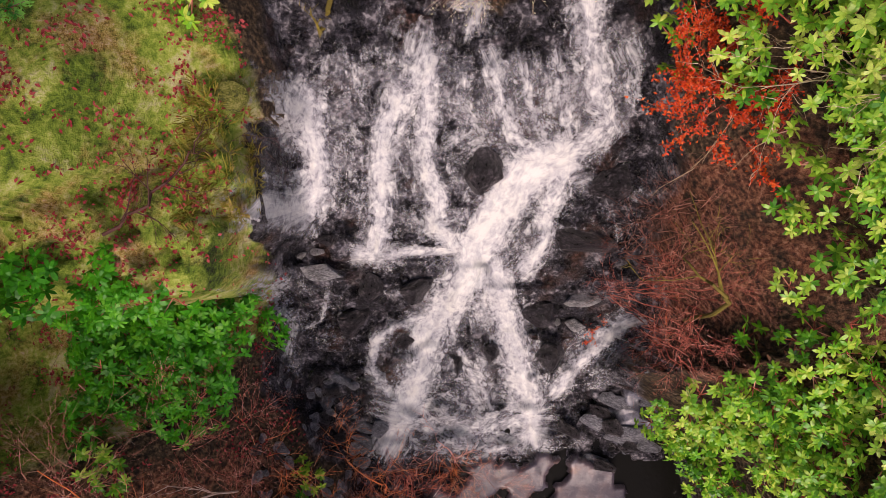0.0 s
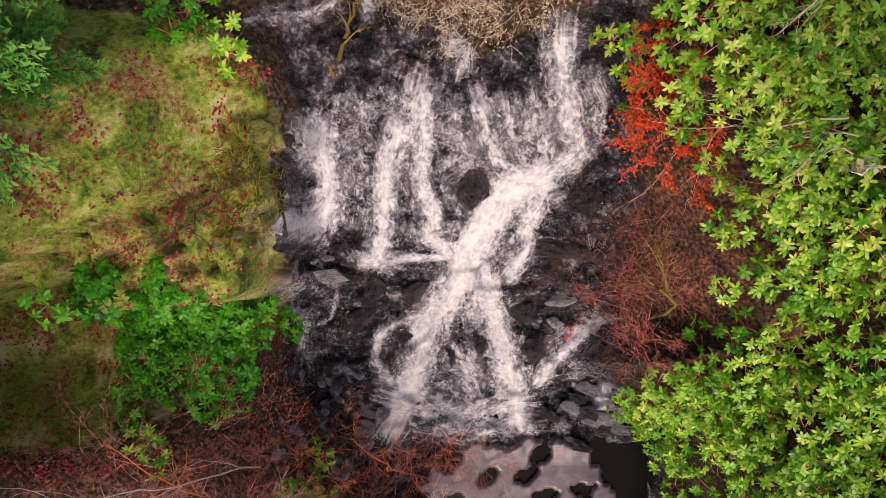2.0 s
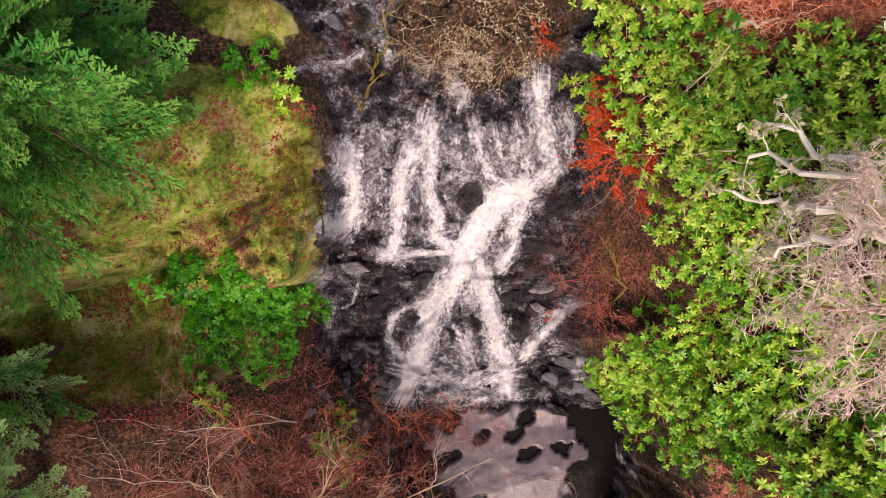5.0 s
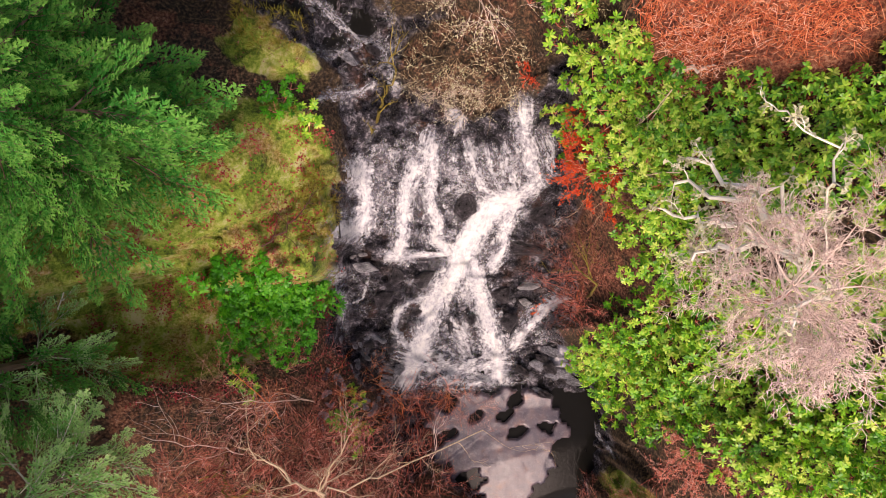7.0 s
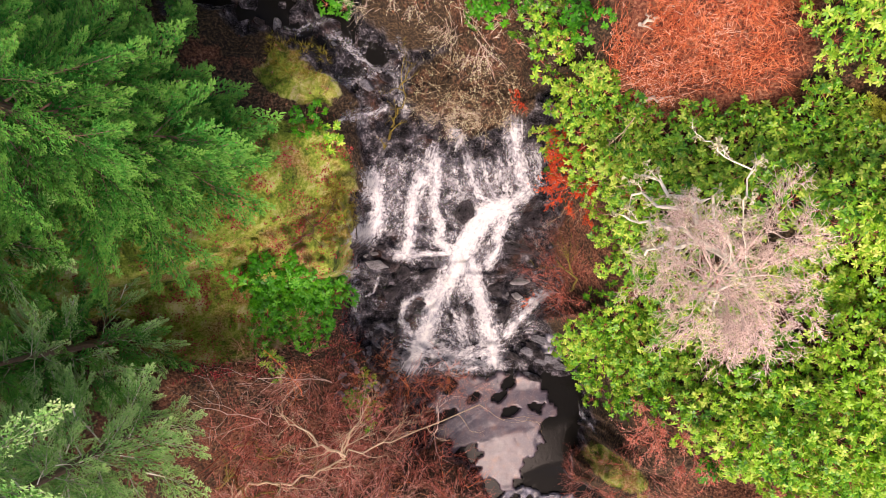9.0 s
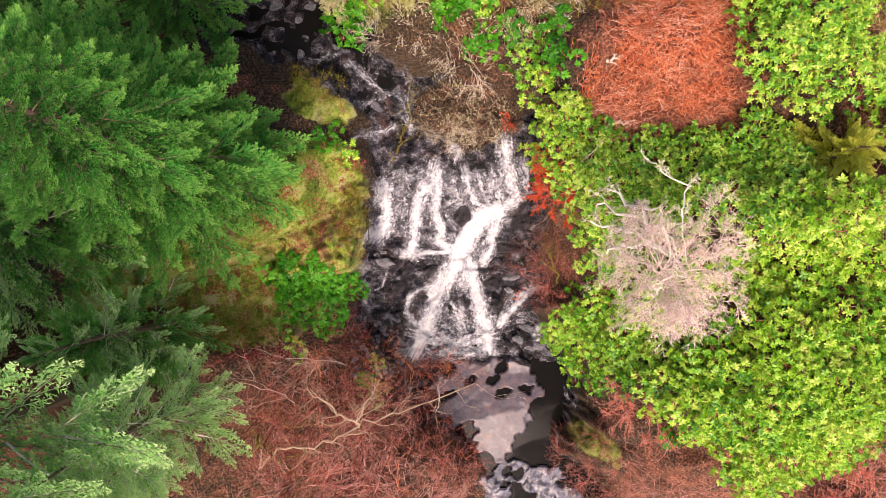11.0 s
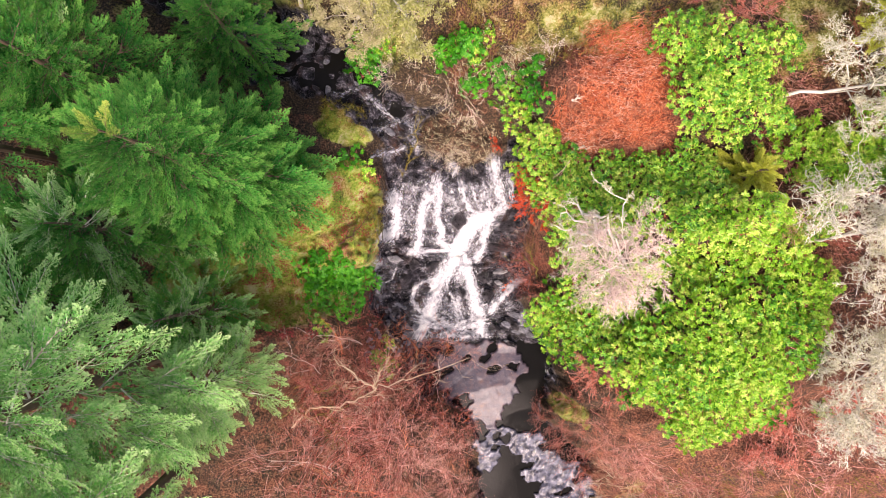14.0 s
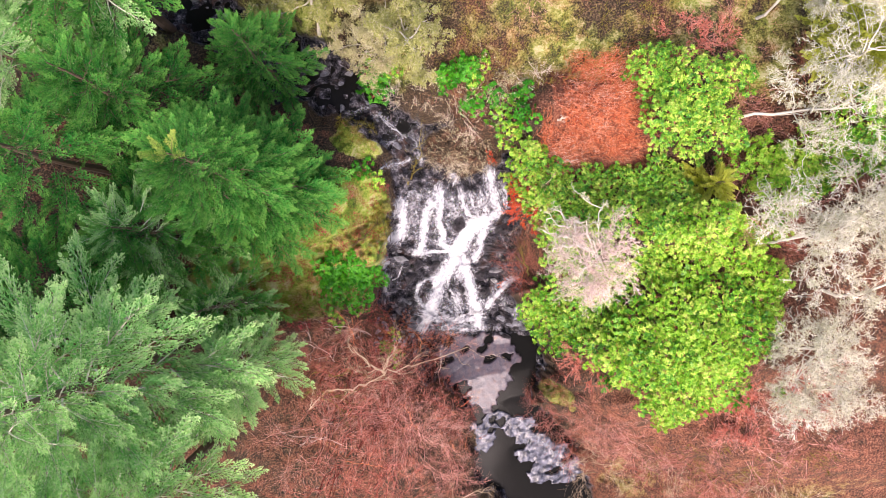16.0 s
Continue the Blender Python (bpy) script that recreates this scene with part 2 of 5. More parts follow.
def make_ground_material():
    n = Nodes("forest_floor")
    cover = n.add("SeparateColor", {"Color": n.attribute("cover").outputs["Color"]})
    moss_k, litter_k, rock_k = cover.outputs[0], cover.outputs[1], cover.outputs[2]
    big, mid, fine, tiny = n.noise(0.7, 4), n.noise(3.0, 5), n.noise(14.0, 5), n.noise(70.0, 3)
    patch = n.noise(1.6, 6.0, rough=0.65, distort=0.6)
    soil = n.ramp(fine, [(0.36, (0.018, 0.012, 0.008)), (0.5, (0.055, 0.037, 0.020)), (0.64, (0.15, 0.10, 0.055))])
    moss = n.ramp(n.maths("ADD", n.maths("MULTIPLY", patch, 0.62), n.maths("ADD", n.maths("MULTIPLY", fine, 0.22), n.maths("MULTIPLY", tiny, 0.16))), [(0.36, (0.012, 0.022, 0.004)), (0.42, (0.065, 0.12, 0.010)), (0.475, (0.15, 0.23, 0.022)), (0.53, (0.28, 0.34, 0.06)), (0.60, (0.43, 0.40, 0.21))])
    moss = n.mix(n.maths("MULTIPLY", n.maths("SUBTRACT", n.noise(1.1, 5.0, rough=0.65), 0.50), 6.0, clamp=True), moss, n.ramp(n.maths("ADD", n.maths("MULTIPLY", fine, 0.5), n.maths("MULTIPLY", tiny, 0.5)), [(0.38, (0.07, 0.03, 0.012)), (0.46, (0.24, 0.14, 0.03)), (0.53, (0.38, 0.26, 0.09)), (0.62, (0.48, 0.33, 0.25))]))
    litter = n.ramp(n.maths("ADD", n.maths("MULTIPLY", fine, 0.45), n.maths("ADD", n.maths("MULTIPLY", tiny, 0.35), n.maths("MULTIPLY", patch, 0.2))), [(0.38, (0.030, 0.010, 0.008)), (0.48, (0.17, 0.050, 0.028)), (0.56, (0.34, 0.14, 0.075)), (0.66, (0.50, 0.30, 0.22))])
    # wet dark rock, its pale speckle painted as sky glints, mineral streaks, and the paler bedrock plates
    rock = n.ramp(n.maths("ADD", n.maths("MULTIPLY", mid, 0.55), n.maths("MULTIPLY", fine, 0.45)), [(0.42, (0.004, 0.004, 0.005)), (0.50, (0.024, 0.023, 0.029)), (0.555, (0.085, 0.082, 0.095)), (0.63, (0.30, 0.29, 0.31))])
    rock = n.mix(n.maths("MULTIPLY", n.maths("SUBTRACT", n.noise(1.3, 3.0), 0.54), 5.0, clamp=True), rock, n.ramp(fine, [(0.4, (0.02, 0.012, 0.009)), (0.65, (0.11, 0.055, 0.04))]))
    plate = n.add("SeparateColor", {"Color": n.attribute("plate").outputs["Color"]})
    # pool plates: mauve sky reflection painted over the shallow bedrock
    rock = n.mix(plate.outputs[0], rock, n.ramp(n.maths("ADD", n.maths("MULTIPLY", mid, 0.5), n.maths("ADD", n.maths("MULTIPLY", big, 0.35), n.maths("MULTIPLY", tiny, 0.15))), [(0.36, (0.030, 0.028, 0.039)), (0.46, (0.062, 0.055, 0.070)), (0.55, (0.095, 0.072, 0.080)), (0.64, (0.165, 0.095, 0.072))]))
    rock = n.mix(plate.outputs[1], rock, n.ramp(n.maths("ADD", n.maths("MULTIPLY", mid, 0.8), n.maths("MULTIPLY", tiny, 0.2)), [(0.38, (0.020, 0.021, 0.028)), (0.50, (0.070, 0.074, 0.094)), (0.62, (0.17, 0.175, 0.21))]))
    edge = n.maths("ADD", n.maths("MULTIPLY", n.maths("SUBTRACT", fine, 0.5), 0.4), n.maths("MULTIPLY", n.maths("SUBTRACT", patch, 0.5), 0.9))

    def cut(k):
        return n.maths("MULTIPLY", n.maths("SUBTRACT", n.maths("ADD", k, edge), 0.35), 3.0, clamp=True)

    colour = n.mix(cut(litter_k), soil, litter)
    colour = n.mix(cut(moss_k), colour, moss)
    colour = n.mix(cut(rock_k), colour, rock)
    rough = n.maths("SUBTRACT", 0.95, n.maths("MULTIPLY", cut(rock_k), n.maths("ADD", 0.55, n.maths("MULTIPLY", fine, 0.3))))
    n.set(colour=colour, rough=rough, spec=0.35)
    worn = n.maths("SUBTRACT", 1.0, n.maths("ADD", n.maths("MULTIPLY", plate.outputs[0], 0.93), n.maths("ADD", n.maths("MULTIPLY", plate.outputs[1], 0.94), n.maths("MULTIPLY", n.maths("SUBTRACT", cut(moss_k), cut(rock_k), clamp=True), 0.35))), clamp=True)
    n.bump(n.maths("ADD", n.maths("ADD", n.maths("MULTIPLY", fine, 1.2), n.maths("MULTIPLY", tiny, 0.5)), n.maths("MULTIPLY", patch, 1.5)), worn, 0.07)
    return n.mat


def make_rock_material(name, stops, rough=0.45):
    n = Nodes(name)
    mid, fine, tiny = n.noise(2.5, 5), n.noise(11.0, 6), n.noise(60.0, 3)
    colour = n.ramp(n.maths("ADD", n.maths("MULTIPLY", mid, 0.45), n.maths("MULTIPLY", fine, 0.55)), stops)
    n.set(colour=n.mix(0.3, colour, n.ramp(tiny, [(0.35, (0.2, 0.2, 0.2)), (0.6, (1, 1, 1))]), "MULTIPLY"), rough=n.maths("ADD", rough - 0.2, n.maths("MULTIPLY", mid, 0.5)))
    n.bump(n.maths("ADD", fine, n.maths("MULTIPLY", tiny, 0.4)), 1.0, 0.08)
    return n.mat


def make_foam_material():
    """White water: foam where the flow is dense, torn into streaks along the flow, clear between them."""
    n = Nodes("white_water")
    flow = n.attribute("flow")
    dense = n.attribute("foam").outputs["Fac"]
    fast = n.add("Mapping", {"Vector": flow.outputs["Vector"], "Scale": (12.0, 6.0, 1.0)}).outputs["Vector"]
    slow = n.add("Mapping", {"Vector": flow.outputs["Vector"], "Scale": (4.2, 2.3, 1.0)}).outputs["Vector"]
    a, b = n.noise(1.0, 5.0, fast, 0.65, 0.9), n.noise(1.0, 4.0, slow, 0.6, 0.7)
    c = n.noise(7.5, 5.0, rough=0.6, distort=0.8)
    torn = n.maths("ADD", n.maths("MULTIPLY", a, 0.34), n.maths("ADD", n.maths("MULTIPLY", b, 0.34), n.maths("MULTIPLY", c, 0.32)))
    spread = n.maths("MULTIPLY", n.maths("SUBTRACT", torn, 0.5), 5.0)
    k = n.maths("MULTIPLY", n.maths("ADD", n.maths("MULTIPLY", dense, 1.45), n.maths("SUBTRACT", spread, 0.34)), 0.85, clamp=True)
    body = n.maths("ADD", n.maths("MULTIPLY", dense, 0.24), n.maths("ADD", n.maths("MULTIPLY", torn, 2.1), -0.56))
    colour = n.ramp(body, [(0.36, (0.15, 0.15, 0.185)), (0.52, (0.27, 0.275, 0.315)), (0.72, (0.43, 0.445, 0.465)), (0.95, (0.63, 0.645, 0.615))])
    n.set(colour=colour, rough=0.6, alpha=k, spec=0.2)
    n.bump(torn, 0.4, 0.08)
    return n.mat


def make_water_material():
    n = Nodes("dark_stream_water")
    ripple = n.noise(5.0, 4.0, distort=1.5)
    n.set(colour=(0.007, 0.007, 0.006), rough=0.06, spec=0.06)
    n.bump(ripple, 0.10, 0.05)
    return n.mat


M_GROUND = make_ground_material()
# the pale stops paint the sky's glints on wet stone
M_ROCK = make_rock_material("wet_dark_rock", [(0.39, (0.005, 0.005, 0.006)), (0.49, (0.026, 0.023, 0.027)), (0.56, (0.085, 0.076, 0.085)), (0.64, (0.20, 0.18, 0.19))], 0.3)
M_GREY = make_rock_material("grey_lichen_rock", [(0.36, (0.09, 0.09, 0.095)), (0.48, (0.30, 0.30, 0.31)), (0.60, (0.58, 0.58, 0.59))], 0.6)
M_SLATE = make_rock_material("blue_grey_bedrock", [(0.36, (0.04, 0.042, 0.052)), (0.49, (0.20, 0.21, 0.24)), (0.60, (0.44, 0.45, 0.48))], 0.4)
M_FOAM = make_foam_material()
M_WATER = make_water_material()
M_RHODO = leafy("rhododendron_leaf", [(0.08, (0.020, 0.13, 0.010)), (0.32, (0.09, 0.37, 0.020)), (0.60, (0.25, 0.56, 0.035)), (0.88, (0.60, 0.76, 0.12))], 0.3, 0.32)
M_RHODO_MID = leafy("green_rhododendron_leaf", [(0.08, (0.03, 0.20, 0.016)), (0.35, (0.15, 0.45, 0.035)), (0.60, (0.33, 0.60, 0.05)), (0.88, (0.64, 0.78, 0.16))], 0.3, 0.32)
M_RHODO_GOLD = leafy("yellow_rhododendron_leaf", [(0.08, (0.05, 0.22, 0.010)), (0.35, (0.20, 0.50, 0.020)), (0.60, (0.33, 0.60, 0.05)), (0.88, (0.64, 0.76, 0.15))], 0.3, 0.32)
# shaded copy of the leaf: the shade is put into its darker greens
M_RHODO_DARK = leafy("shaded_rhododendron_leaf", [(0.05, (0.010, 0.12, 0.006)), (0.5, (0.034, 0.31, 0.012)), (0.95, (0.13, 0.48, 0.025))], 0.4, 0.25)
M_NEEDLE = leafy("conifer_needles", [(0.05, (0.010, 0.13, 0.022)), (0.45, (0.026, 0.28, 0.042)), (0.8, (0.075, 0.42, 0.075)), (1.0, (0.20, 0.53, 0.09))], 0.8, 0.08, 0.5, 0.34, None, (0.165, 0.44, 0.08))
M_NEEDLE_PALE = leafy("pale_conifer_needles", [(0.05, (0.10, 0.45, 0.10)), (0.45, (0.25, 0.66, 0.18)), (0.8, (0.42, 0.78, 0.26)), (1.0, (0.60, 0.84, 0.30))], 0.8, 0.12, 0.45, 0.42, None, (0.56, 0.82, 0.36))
M_NEEDLE_GOLD = leafy("yellow_green_needles", [(0.05, (0.32, 0.42, 0.03)), (0.5, (0.56, 0.62, 0.06)), (1.0, (0.76, 0.76, 0.14))], 0.6, 0.3, 0.5, 0.5, (0.78, 0.82, 0.18))
M_NEEDLE_TIP = leafy("fresh_top_needles", [(0.05, (0.10, 0.30, 0.04)), (0.5, (0.26, 0.48, 0.07)), (1.0, (0.56, 0.64, 0.12))], 0.6, 0.3, 0.4, 0.4, (0.50, 0.64, 0.14))
M_REDLEAF = leafy("red_autumn_leaf", [(0.05, (0.55, 0.03, 0.006)), (0.5, (0.86, 0.085, 0.010)), (0.95, (0.90, 0.26, 0.03))], 0.6)
M_CRIMSON = leafy("crimson_leaf", [(0.05, (0.34, 0.04, 0.03)), (0.5, (0.60, 0.13, 0.08)), (0.95, (0.78, 0.36, 0.26))], 0.6)
M_PALELICHEN = leafy("pale_lichen", [(0.05, (0.42, 0.42, 0.24)), (0.5, (0.66, 0.65, 0.44)), (0.95, (0.84, 0.82, 0.64))], 0.85, 0.2)
M_DEADLEAF = leafy("fallen_leaf", [(0.05, (0.08, 0.012, 0.014)), (0.4, (0.34, 0.030, 0.040)), (0.7, (0.52, 0.10, 0.10)), (0.95, (0.62, 0.36, 0.32))], 0.8, 0.3)
M_LITTER = leafy("litter_leaf", [(0.05, (0.08, 0.035, 0.02)), (0.4, (0.26, 0.10, 0.06)), (0.7, (0.42, 0.22, 0.14)), (0.95, (0.56, 0.42, 0.30))], 0.8, 0.3)
M_LICHENLEAF = leafy("lichen_tuft", [(0.05, (0.24, 0.26, 0.06)), (0.5, (0.46, 0.48, 0.15)), (0.95, (0.66, 0.62, 0.38))], 0.8, 0.2)
M_CREAMLICHEN = leafy("cream_lichen", [(0.05, (0.38, 0.36, 0.17)), (0.5, (0.60, 0.57, 0.32)), (0.95, (0.78, 0.73, 0.54))], 0.85, 0.2)
M_GRASS = leafy("grass_blade", [(0.05, (0.10, 0.14, 0.015)), (0.5, (0.26, 0.24, 0.03)), (0.95, (0.42, 0.30, 0.08))], 0.7, 0.2)
M_BARK = twiggy("brown_bark", [(0.25, (0.05, 0.035, 0.025)), (0.6, (0.16, 0.11, 0.075)), (0.85, (0.28, 0.22, 0.16))])
M_DARKBARK = twiggy("dark_maroon_bark", [(0.25, (0.025, 0.010, 0.008)), (0.6, (0.08, 0.032, 0.026)), (0.85, (0.17, 0.08, 0.06))])
M_PALE = twiggy("lichen_covered_bark", [(0.25, (0.20, 0.17, 0.12)), (0.5, (0.50, 0.47, 0.38)), (0.75, (0.74, 0.72, 0.62))], 9.0)
M_REDTWIG = twiggy("red_brown_twig", [(0.25, (0.12, 0.020, 0.013)), (0.47, (0.42, 0.085, 0.055)), (0.64, (0.62, 0.22, 0.15)), (0.82, (0.78, 0.52, 0.43))])
M_ORANGETWIG = twiggy("orange_red_twig", [(0.25, (0.32, 0.05, 0.014)), (0.5, (0.76, 0.19, 0.055)), (0.78, (0.90, 0.48, 0.24))])
M_PINKTWIG = twiggy("pinkish_brown_twig", [(0.2, (0.44, 0.31, 0.26)), (0.5, (0.72, 0.56, 0.47)), (0.8, (0.88, 0.78, 0.69))])
M_BROWNTWIG = twiggy("dull_red_brown_twig", [(0.2, (0.07, 0.022, 0.016)), (0.5, (0.26, 0.09, 0.062)), (0.8, (0.50, 0.26, 0.19))])
M_ROSETWIG = twiggy("rose_brown_twig", [(0.2, (0.26, 0.08, 0.06)), (0.5, (0.56, 0.23, 0.18)), (0.8, (0.80, 0.54, 0.44))])
M_WHITETWIG = twiggy("pale_lichen_twig", [(0.2, (0.44, 0.40, 0.30)), (0.5, (0.74, 0.71, 0.58)), (0.8, (0.90, 0.88, 0.78))])
M_BRACKEN = twiggy("dead_bracken_stalk", [(0.2, (0.30, 0.050, 0.020)), (0.45, (0.58, 0.13, 0.05)), (0.62, (0.80, 0.27, 0.11)), (0.80, (0.90, 0.62, 0.48))], 1.2)
M_STRAW = twiggy("dry_straw_stalk", [(0.2, (0.24, 0.16, 0.09)), (0.5, (0.48, 0.36, 0.22)), (0.8, (0.70, 0.58, 0.42))])
M_MOSSROCK = make_rock_material("mossy_rock", [(0.36, (0.05, 0.06, 0.01)), (0.50, (0.26, 0.28, 0.04)), (0.64, (0.50, 0.46, 0.14))], 0.9)
M_MOSSBARK = twiggy("moss_covered_bark", [(0.25, (0.04, 0.030, 0.012)), (0.5, (0.14, 0.11, 0.020)), (0.75, (0.34, 0.28, 0.045))], 9.0)


# ---- mesh helpers ----
def mesh_of(name, verts, faces, material, flat=True):
    me = bpy.data.meshes.new(name)
    me.from_pydata([tuple(v) for v in np.asarray(verts).tolist()], [], [tuple(f) for f in faces])
    me.materials.append(material)
    if not flat:
        me.polygons.foreach_set("use_smooth", [True] * len(me.polygons))
    me.update()
    return me


def part(name, me, parent=None, label="", m=None):
    ob = new(name, me)
    if parent is not None:
        ob.parent = parent
    if m is not None:
        ob.matrix_basis = m
    if label:
        tagged(ob, label)
    return ob


def thing(name, at, label, category, group="", kind=""):
    ob = new(name)
    ob.empty_display_size = 0.2
    ob.matrix_basis = at
    return tagged(ob, label, category, group, kind)


def unit(v):
    v = np.asarray(v, float)
    return v / np.maximum(np.linalg.norm(v, axis=-1, keepdims=True), 1e-9)


def tubes(segments, sides=3):
    """Tapered sticks: segments of (p0, p1, r0, r1). Returns verts and faces."""
    p0, p1 = np.array([s[0] for s in segments]), np.array([s[1] for s in segments])
    r0, r1 = np.array([s[2] for s in segments]), np.array([s[3] for s in segments])
    d = unit(p1 - p0)
    ref = np.where(np.abs(d[:, 2:3]) > 0.9, [[1.0, 0, 0]], [[0, 0, 1.0]])
    a = unit(np.cross(d, ref))
    b = np.cross(d, a)
    ring0, ring1 = [], []
    for k in range(sides):
        w = 2 * math.pi * k / sides
        o = math.cos(w) * a + math.sin(w) * b
        ring0.append(p0 + o * r0[:, None])
        ring1.append(p1 + o * r1[:, None])
    verts = np.stack(ring0 + ring1, 1).reshape(-1, 3)
    faces = []
    for i in range(len(segments)):
        at = i * 2 * sides
        for k in range(sides):
            q = (k + 1) % sides
            faces.append((at + k, at + q, at + sides + q, at + sides + k))
    return verts, faces


def pipe(points, radii, sides=6):
    """One bent, tapering stem through the points, closed at its ends."""
    pts = np.array(points, float)
    d = unit(np.gradient(pts, axis=0))
    a = unit(np.cross(d, np.array([0.31, 0.17, 0.93])))
    b = np.cross(d, a)
    w = 2 * math.pi * np.arange(sides) / sides
    ring = np.cos(w)[None, :, None] * a[:, None] + np.sin(w)[None, :, None] * b[:, None]
    verts = (pts[:, None] + ring * np.array(radii)[:, None, None]).reshape(-1, 3)
    faces = [(k * sides + j, k * sides + (j + 1) % sides, (k + 1) * sides + (j + 1) % sides, (k + 1) * sides + j) for k in range(len(pts) - 1) for j in range(sides)]
    faces += [tuple(range(sides))[::-1], tuple((len(pts) - 1) * sides + j for j in range(sides))]
    return verts, faces


def grow(rng, start, way, length, radius, levels, steps=5, bend=0.25, lift=0.0, forks=3, spread=0.8, shrink=0.6, thin=0.5, out=None, least=0.004):
    """A branch that bends as it goes and carries finer ones. Returns segments, each with its level."""
    out = [] if out is None else out
    p, d = np.array(start, float), unit(way)
    seg = length / steps
    for k in range(steps):
        d = unit(d + bend * rng.normal(size=3) + np.array([0, 0, lift]))
        q = p + d * seg
        ra, rb = radius * (1 - 0.75 * k / steps), radius * (1 - 0.75 * (k + 1) / steps)
        out.append((p, q, ra, rb, levels))
        if levels > 0 and k > 0:
            for _ in range(rng.poisson(forks / (steps - 1)) if levels > 1 else max(1, round(forks / (steps - 1)))):
                side = unit(np.cross(d, rng.normal(size=3)))
                grow(rng, q, d + spread * side, length * shrink * rng.uniform(0.6, 1.2), max(rb * thin, least), levels - 1, max(2, steps - 1), bend * 1.15, lift, forks, spread, shrink, thin, out, least)
        p = q
    return out


def plain_leaf(length, width, fold=0.25, droop=0.15):
    """A leaf of four faces round its midrib, for leaves in great number."""
    w, f = width / 2, width * fold
    z = -droop * length * 0.3
    return np.array([(0, 0, 0), (0.55 * length, w, z + f), (0.55 * length, 0, z), (0.55 * length, -w, z + f), (length, 0, -droop * length)]), [(0, 2, 1), (0, 3, 2), (1, 2, 4), (2, 3, 4)]


def broad_leaf(length, width, droop=0.15):
    """A rounded leaf of four triangles, arched along its length."""
    w = width / 2
    rows = [(0.30 * length, 0.85 * w, 0.04 * length), (0.72 * length, w, 0.04 * length - 0.45 * droop * length)]
    v = [(0, 0, 0)] + [(x, k * y, z) for x, y, z in rows for k in (1, -1)] + [(length, 0, -droop * length)]
    return np.array(v), [(0, 2, 1), (1, 2, 4, 3), (3, 4, 5)]


def turned(v, m, at=(0, 0, 0)):
    return np.asarray(v) @ np.array(m.to_3x3()).T + np.asarray(at)


def gather(pieces):
    """Joins pieces of (verts, faces)."""
    verts, faces, n = [], [], 0
    for v, f in pieces:
        verts.append(np.asarray(v))
        faces += [tuple(i + n for i in face) for face in f]
        n += len(v)
    return np.concatenate(verts), faces


# ---- ground ----
def spaced(fine_lo, fine_hi, fine, mid, reach):
    a = np.arange(fine_lo, fine_hi + fine / 2, fine)
    lo, hi = np.arange(fine_lo - mid, -18, -mid)[::-1], np.arange(a[-1] + mid, 19, mid)
    far = reach * (np.arange(1, 25) / 24.0) ** 2.5
    return np.concatenate([lo[0] - far[::-1], lo, a, hi, hi[-1] + far])


def sheet(name, xs, ys, zs, material, keep=None):
    """A height field over the grid xs, ys; zs has a row for each y."""
    nx, ny = len(xs), len(ys)
    xx, yy = np.meshgrid(xs, ys)
    verts = np.stack([xx, yy, zs], -1).reshape(-1, 3)
    i = (np.arange(ny - 1)[:, None] * nx + np.arange(nx - 1)[None]).ravel()
    if keep is not None:
        i = i[keep[:-1, :-1].ravel()]
    faces = np.stack([i, i + 1, i + 1 + nx, i + nx], 1)
    me = bpy.data.meshes.new(name)
    me.vertices.add(len(verts))
    me.vertices.foreach_set("co", verts.ravel())
    me.loops.add(4 * len(faces))
    me.loops.foreach_set("vertex_index", faces.ravel())
    me.polygons.add(len(faces))
    me.polygons.foreach_set("loop_start", np.arange(len(faces)) * 4)
    me.update(calc_edges=True)
    me.polygons.foreach_set("use_smooth", [True] * len(faces))
    me.materials.append(material)
    return me


gx, gy = spaced(-5.6, 7.4, 0.06, 0.22, 300), spaced(-12.8, 5.2, 0.065, 0.22, 300)
xx, yy = np.meshgrid(gx, gy)
ground_mesh = sheet("ground", gx, gy, G(xx, yy), M_GROUND)
bed_h, half_w, mid_d, side_s = along(xx, yy)
ragged = np.maximum(smooth(-4.6, -5.6, yy), smooth(3.6, 4.6, yy))
out_d = mid_d - half_w + ragged * (1.5 * fbm(xx * 0.9, yy * 0.9, 71) + 0.5 * fbm(xx * 3.1, yy * 3.1, 73))
on_shelf = ((xx + 4.6) / 1.9) ** 4 + ((yy - 1.15) / 1.95) ** 4 + 0.7 * fbm(xx * 1.2, yy * 1.2, 8)
out_d = np.where(on_shelf < 1.05, np.maximum(out_d, 0.5), out_d)
island = ((xx - 0.8) / 1.9) ** 2 + ((yy - 4.7) / 1.25) ** 2 + fbm(xx * 2, yy * 2, 37)
rock_mask = smooth(0.4, 0.0, out_d + 0.5 * fbm(xx, yy, 31)) * (1 - 0.75 * smooth(1.2, 0.7, island))
shelf_r = ((xx + 4.9) / 2.3) ** 4 + ((yy - 0.9) / 2.6) ** 4
moss_mask = np.maximum(smooth(1.5, 0.8, shelf_r), smooth(1.3, 0.7, ((xx + 4.0 + 0.35 * (yy - 5.0)) / 1.1) ** 2 + ((yy - 4.95) / 0.8) ** 2 + 1.6 * fbm(xx * 2.2, yy * 2.2, 9)))
moss_mask = np.maximum(moss_mask, smooth(1.05, 0.75, np.hypot((xx + 6.9) / 3.9, (yy + 0.7) / 2.9) + 0.3 * fbm(xx, yy, 36)))
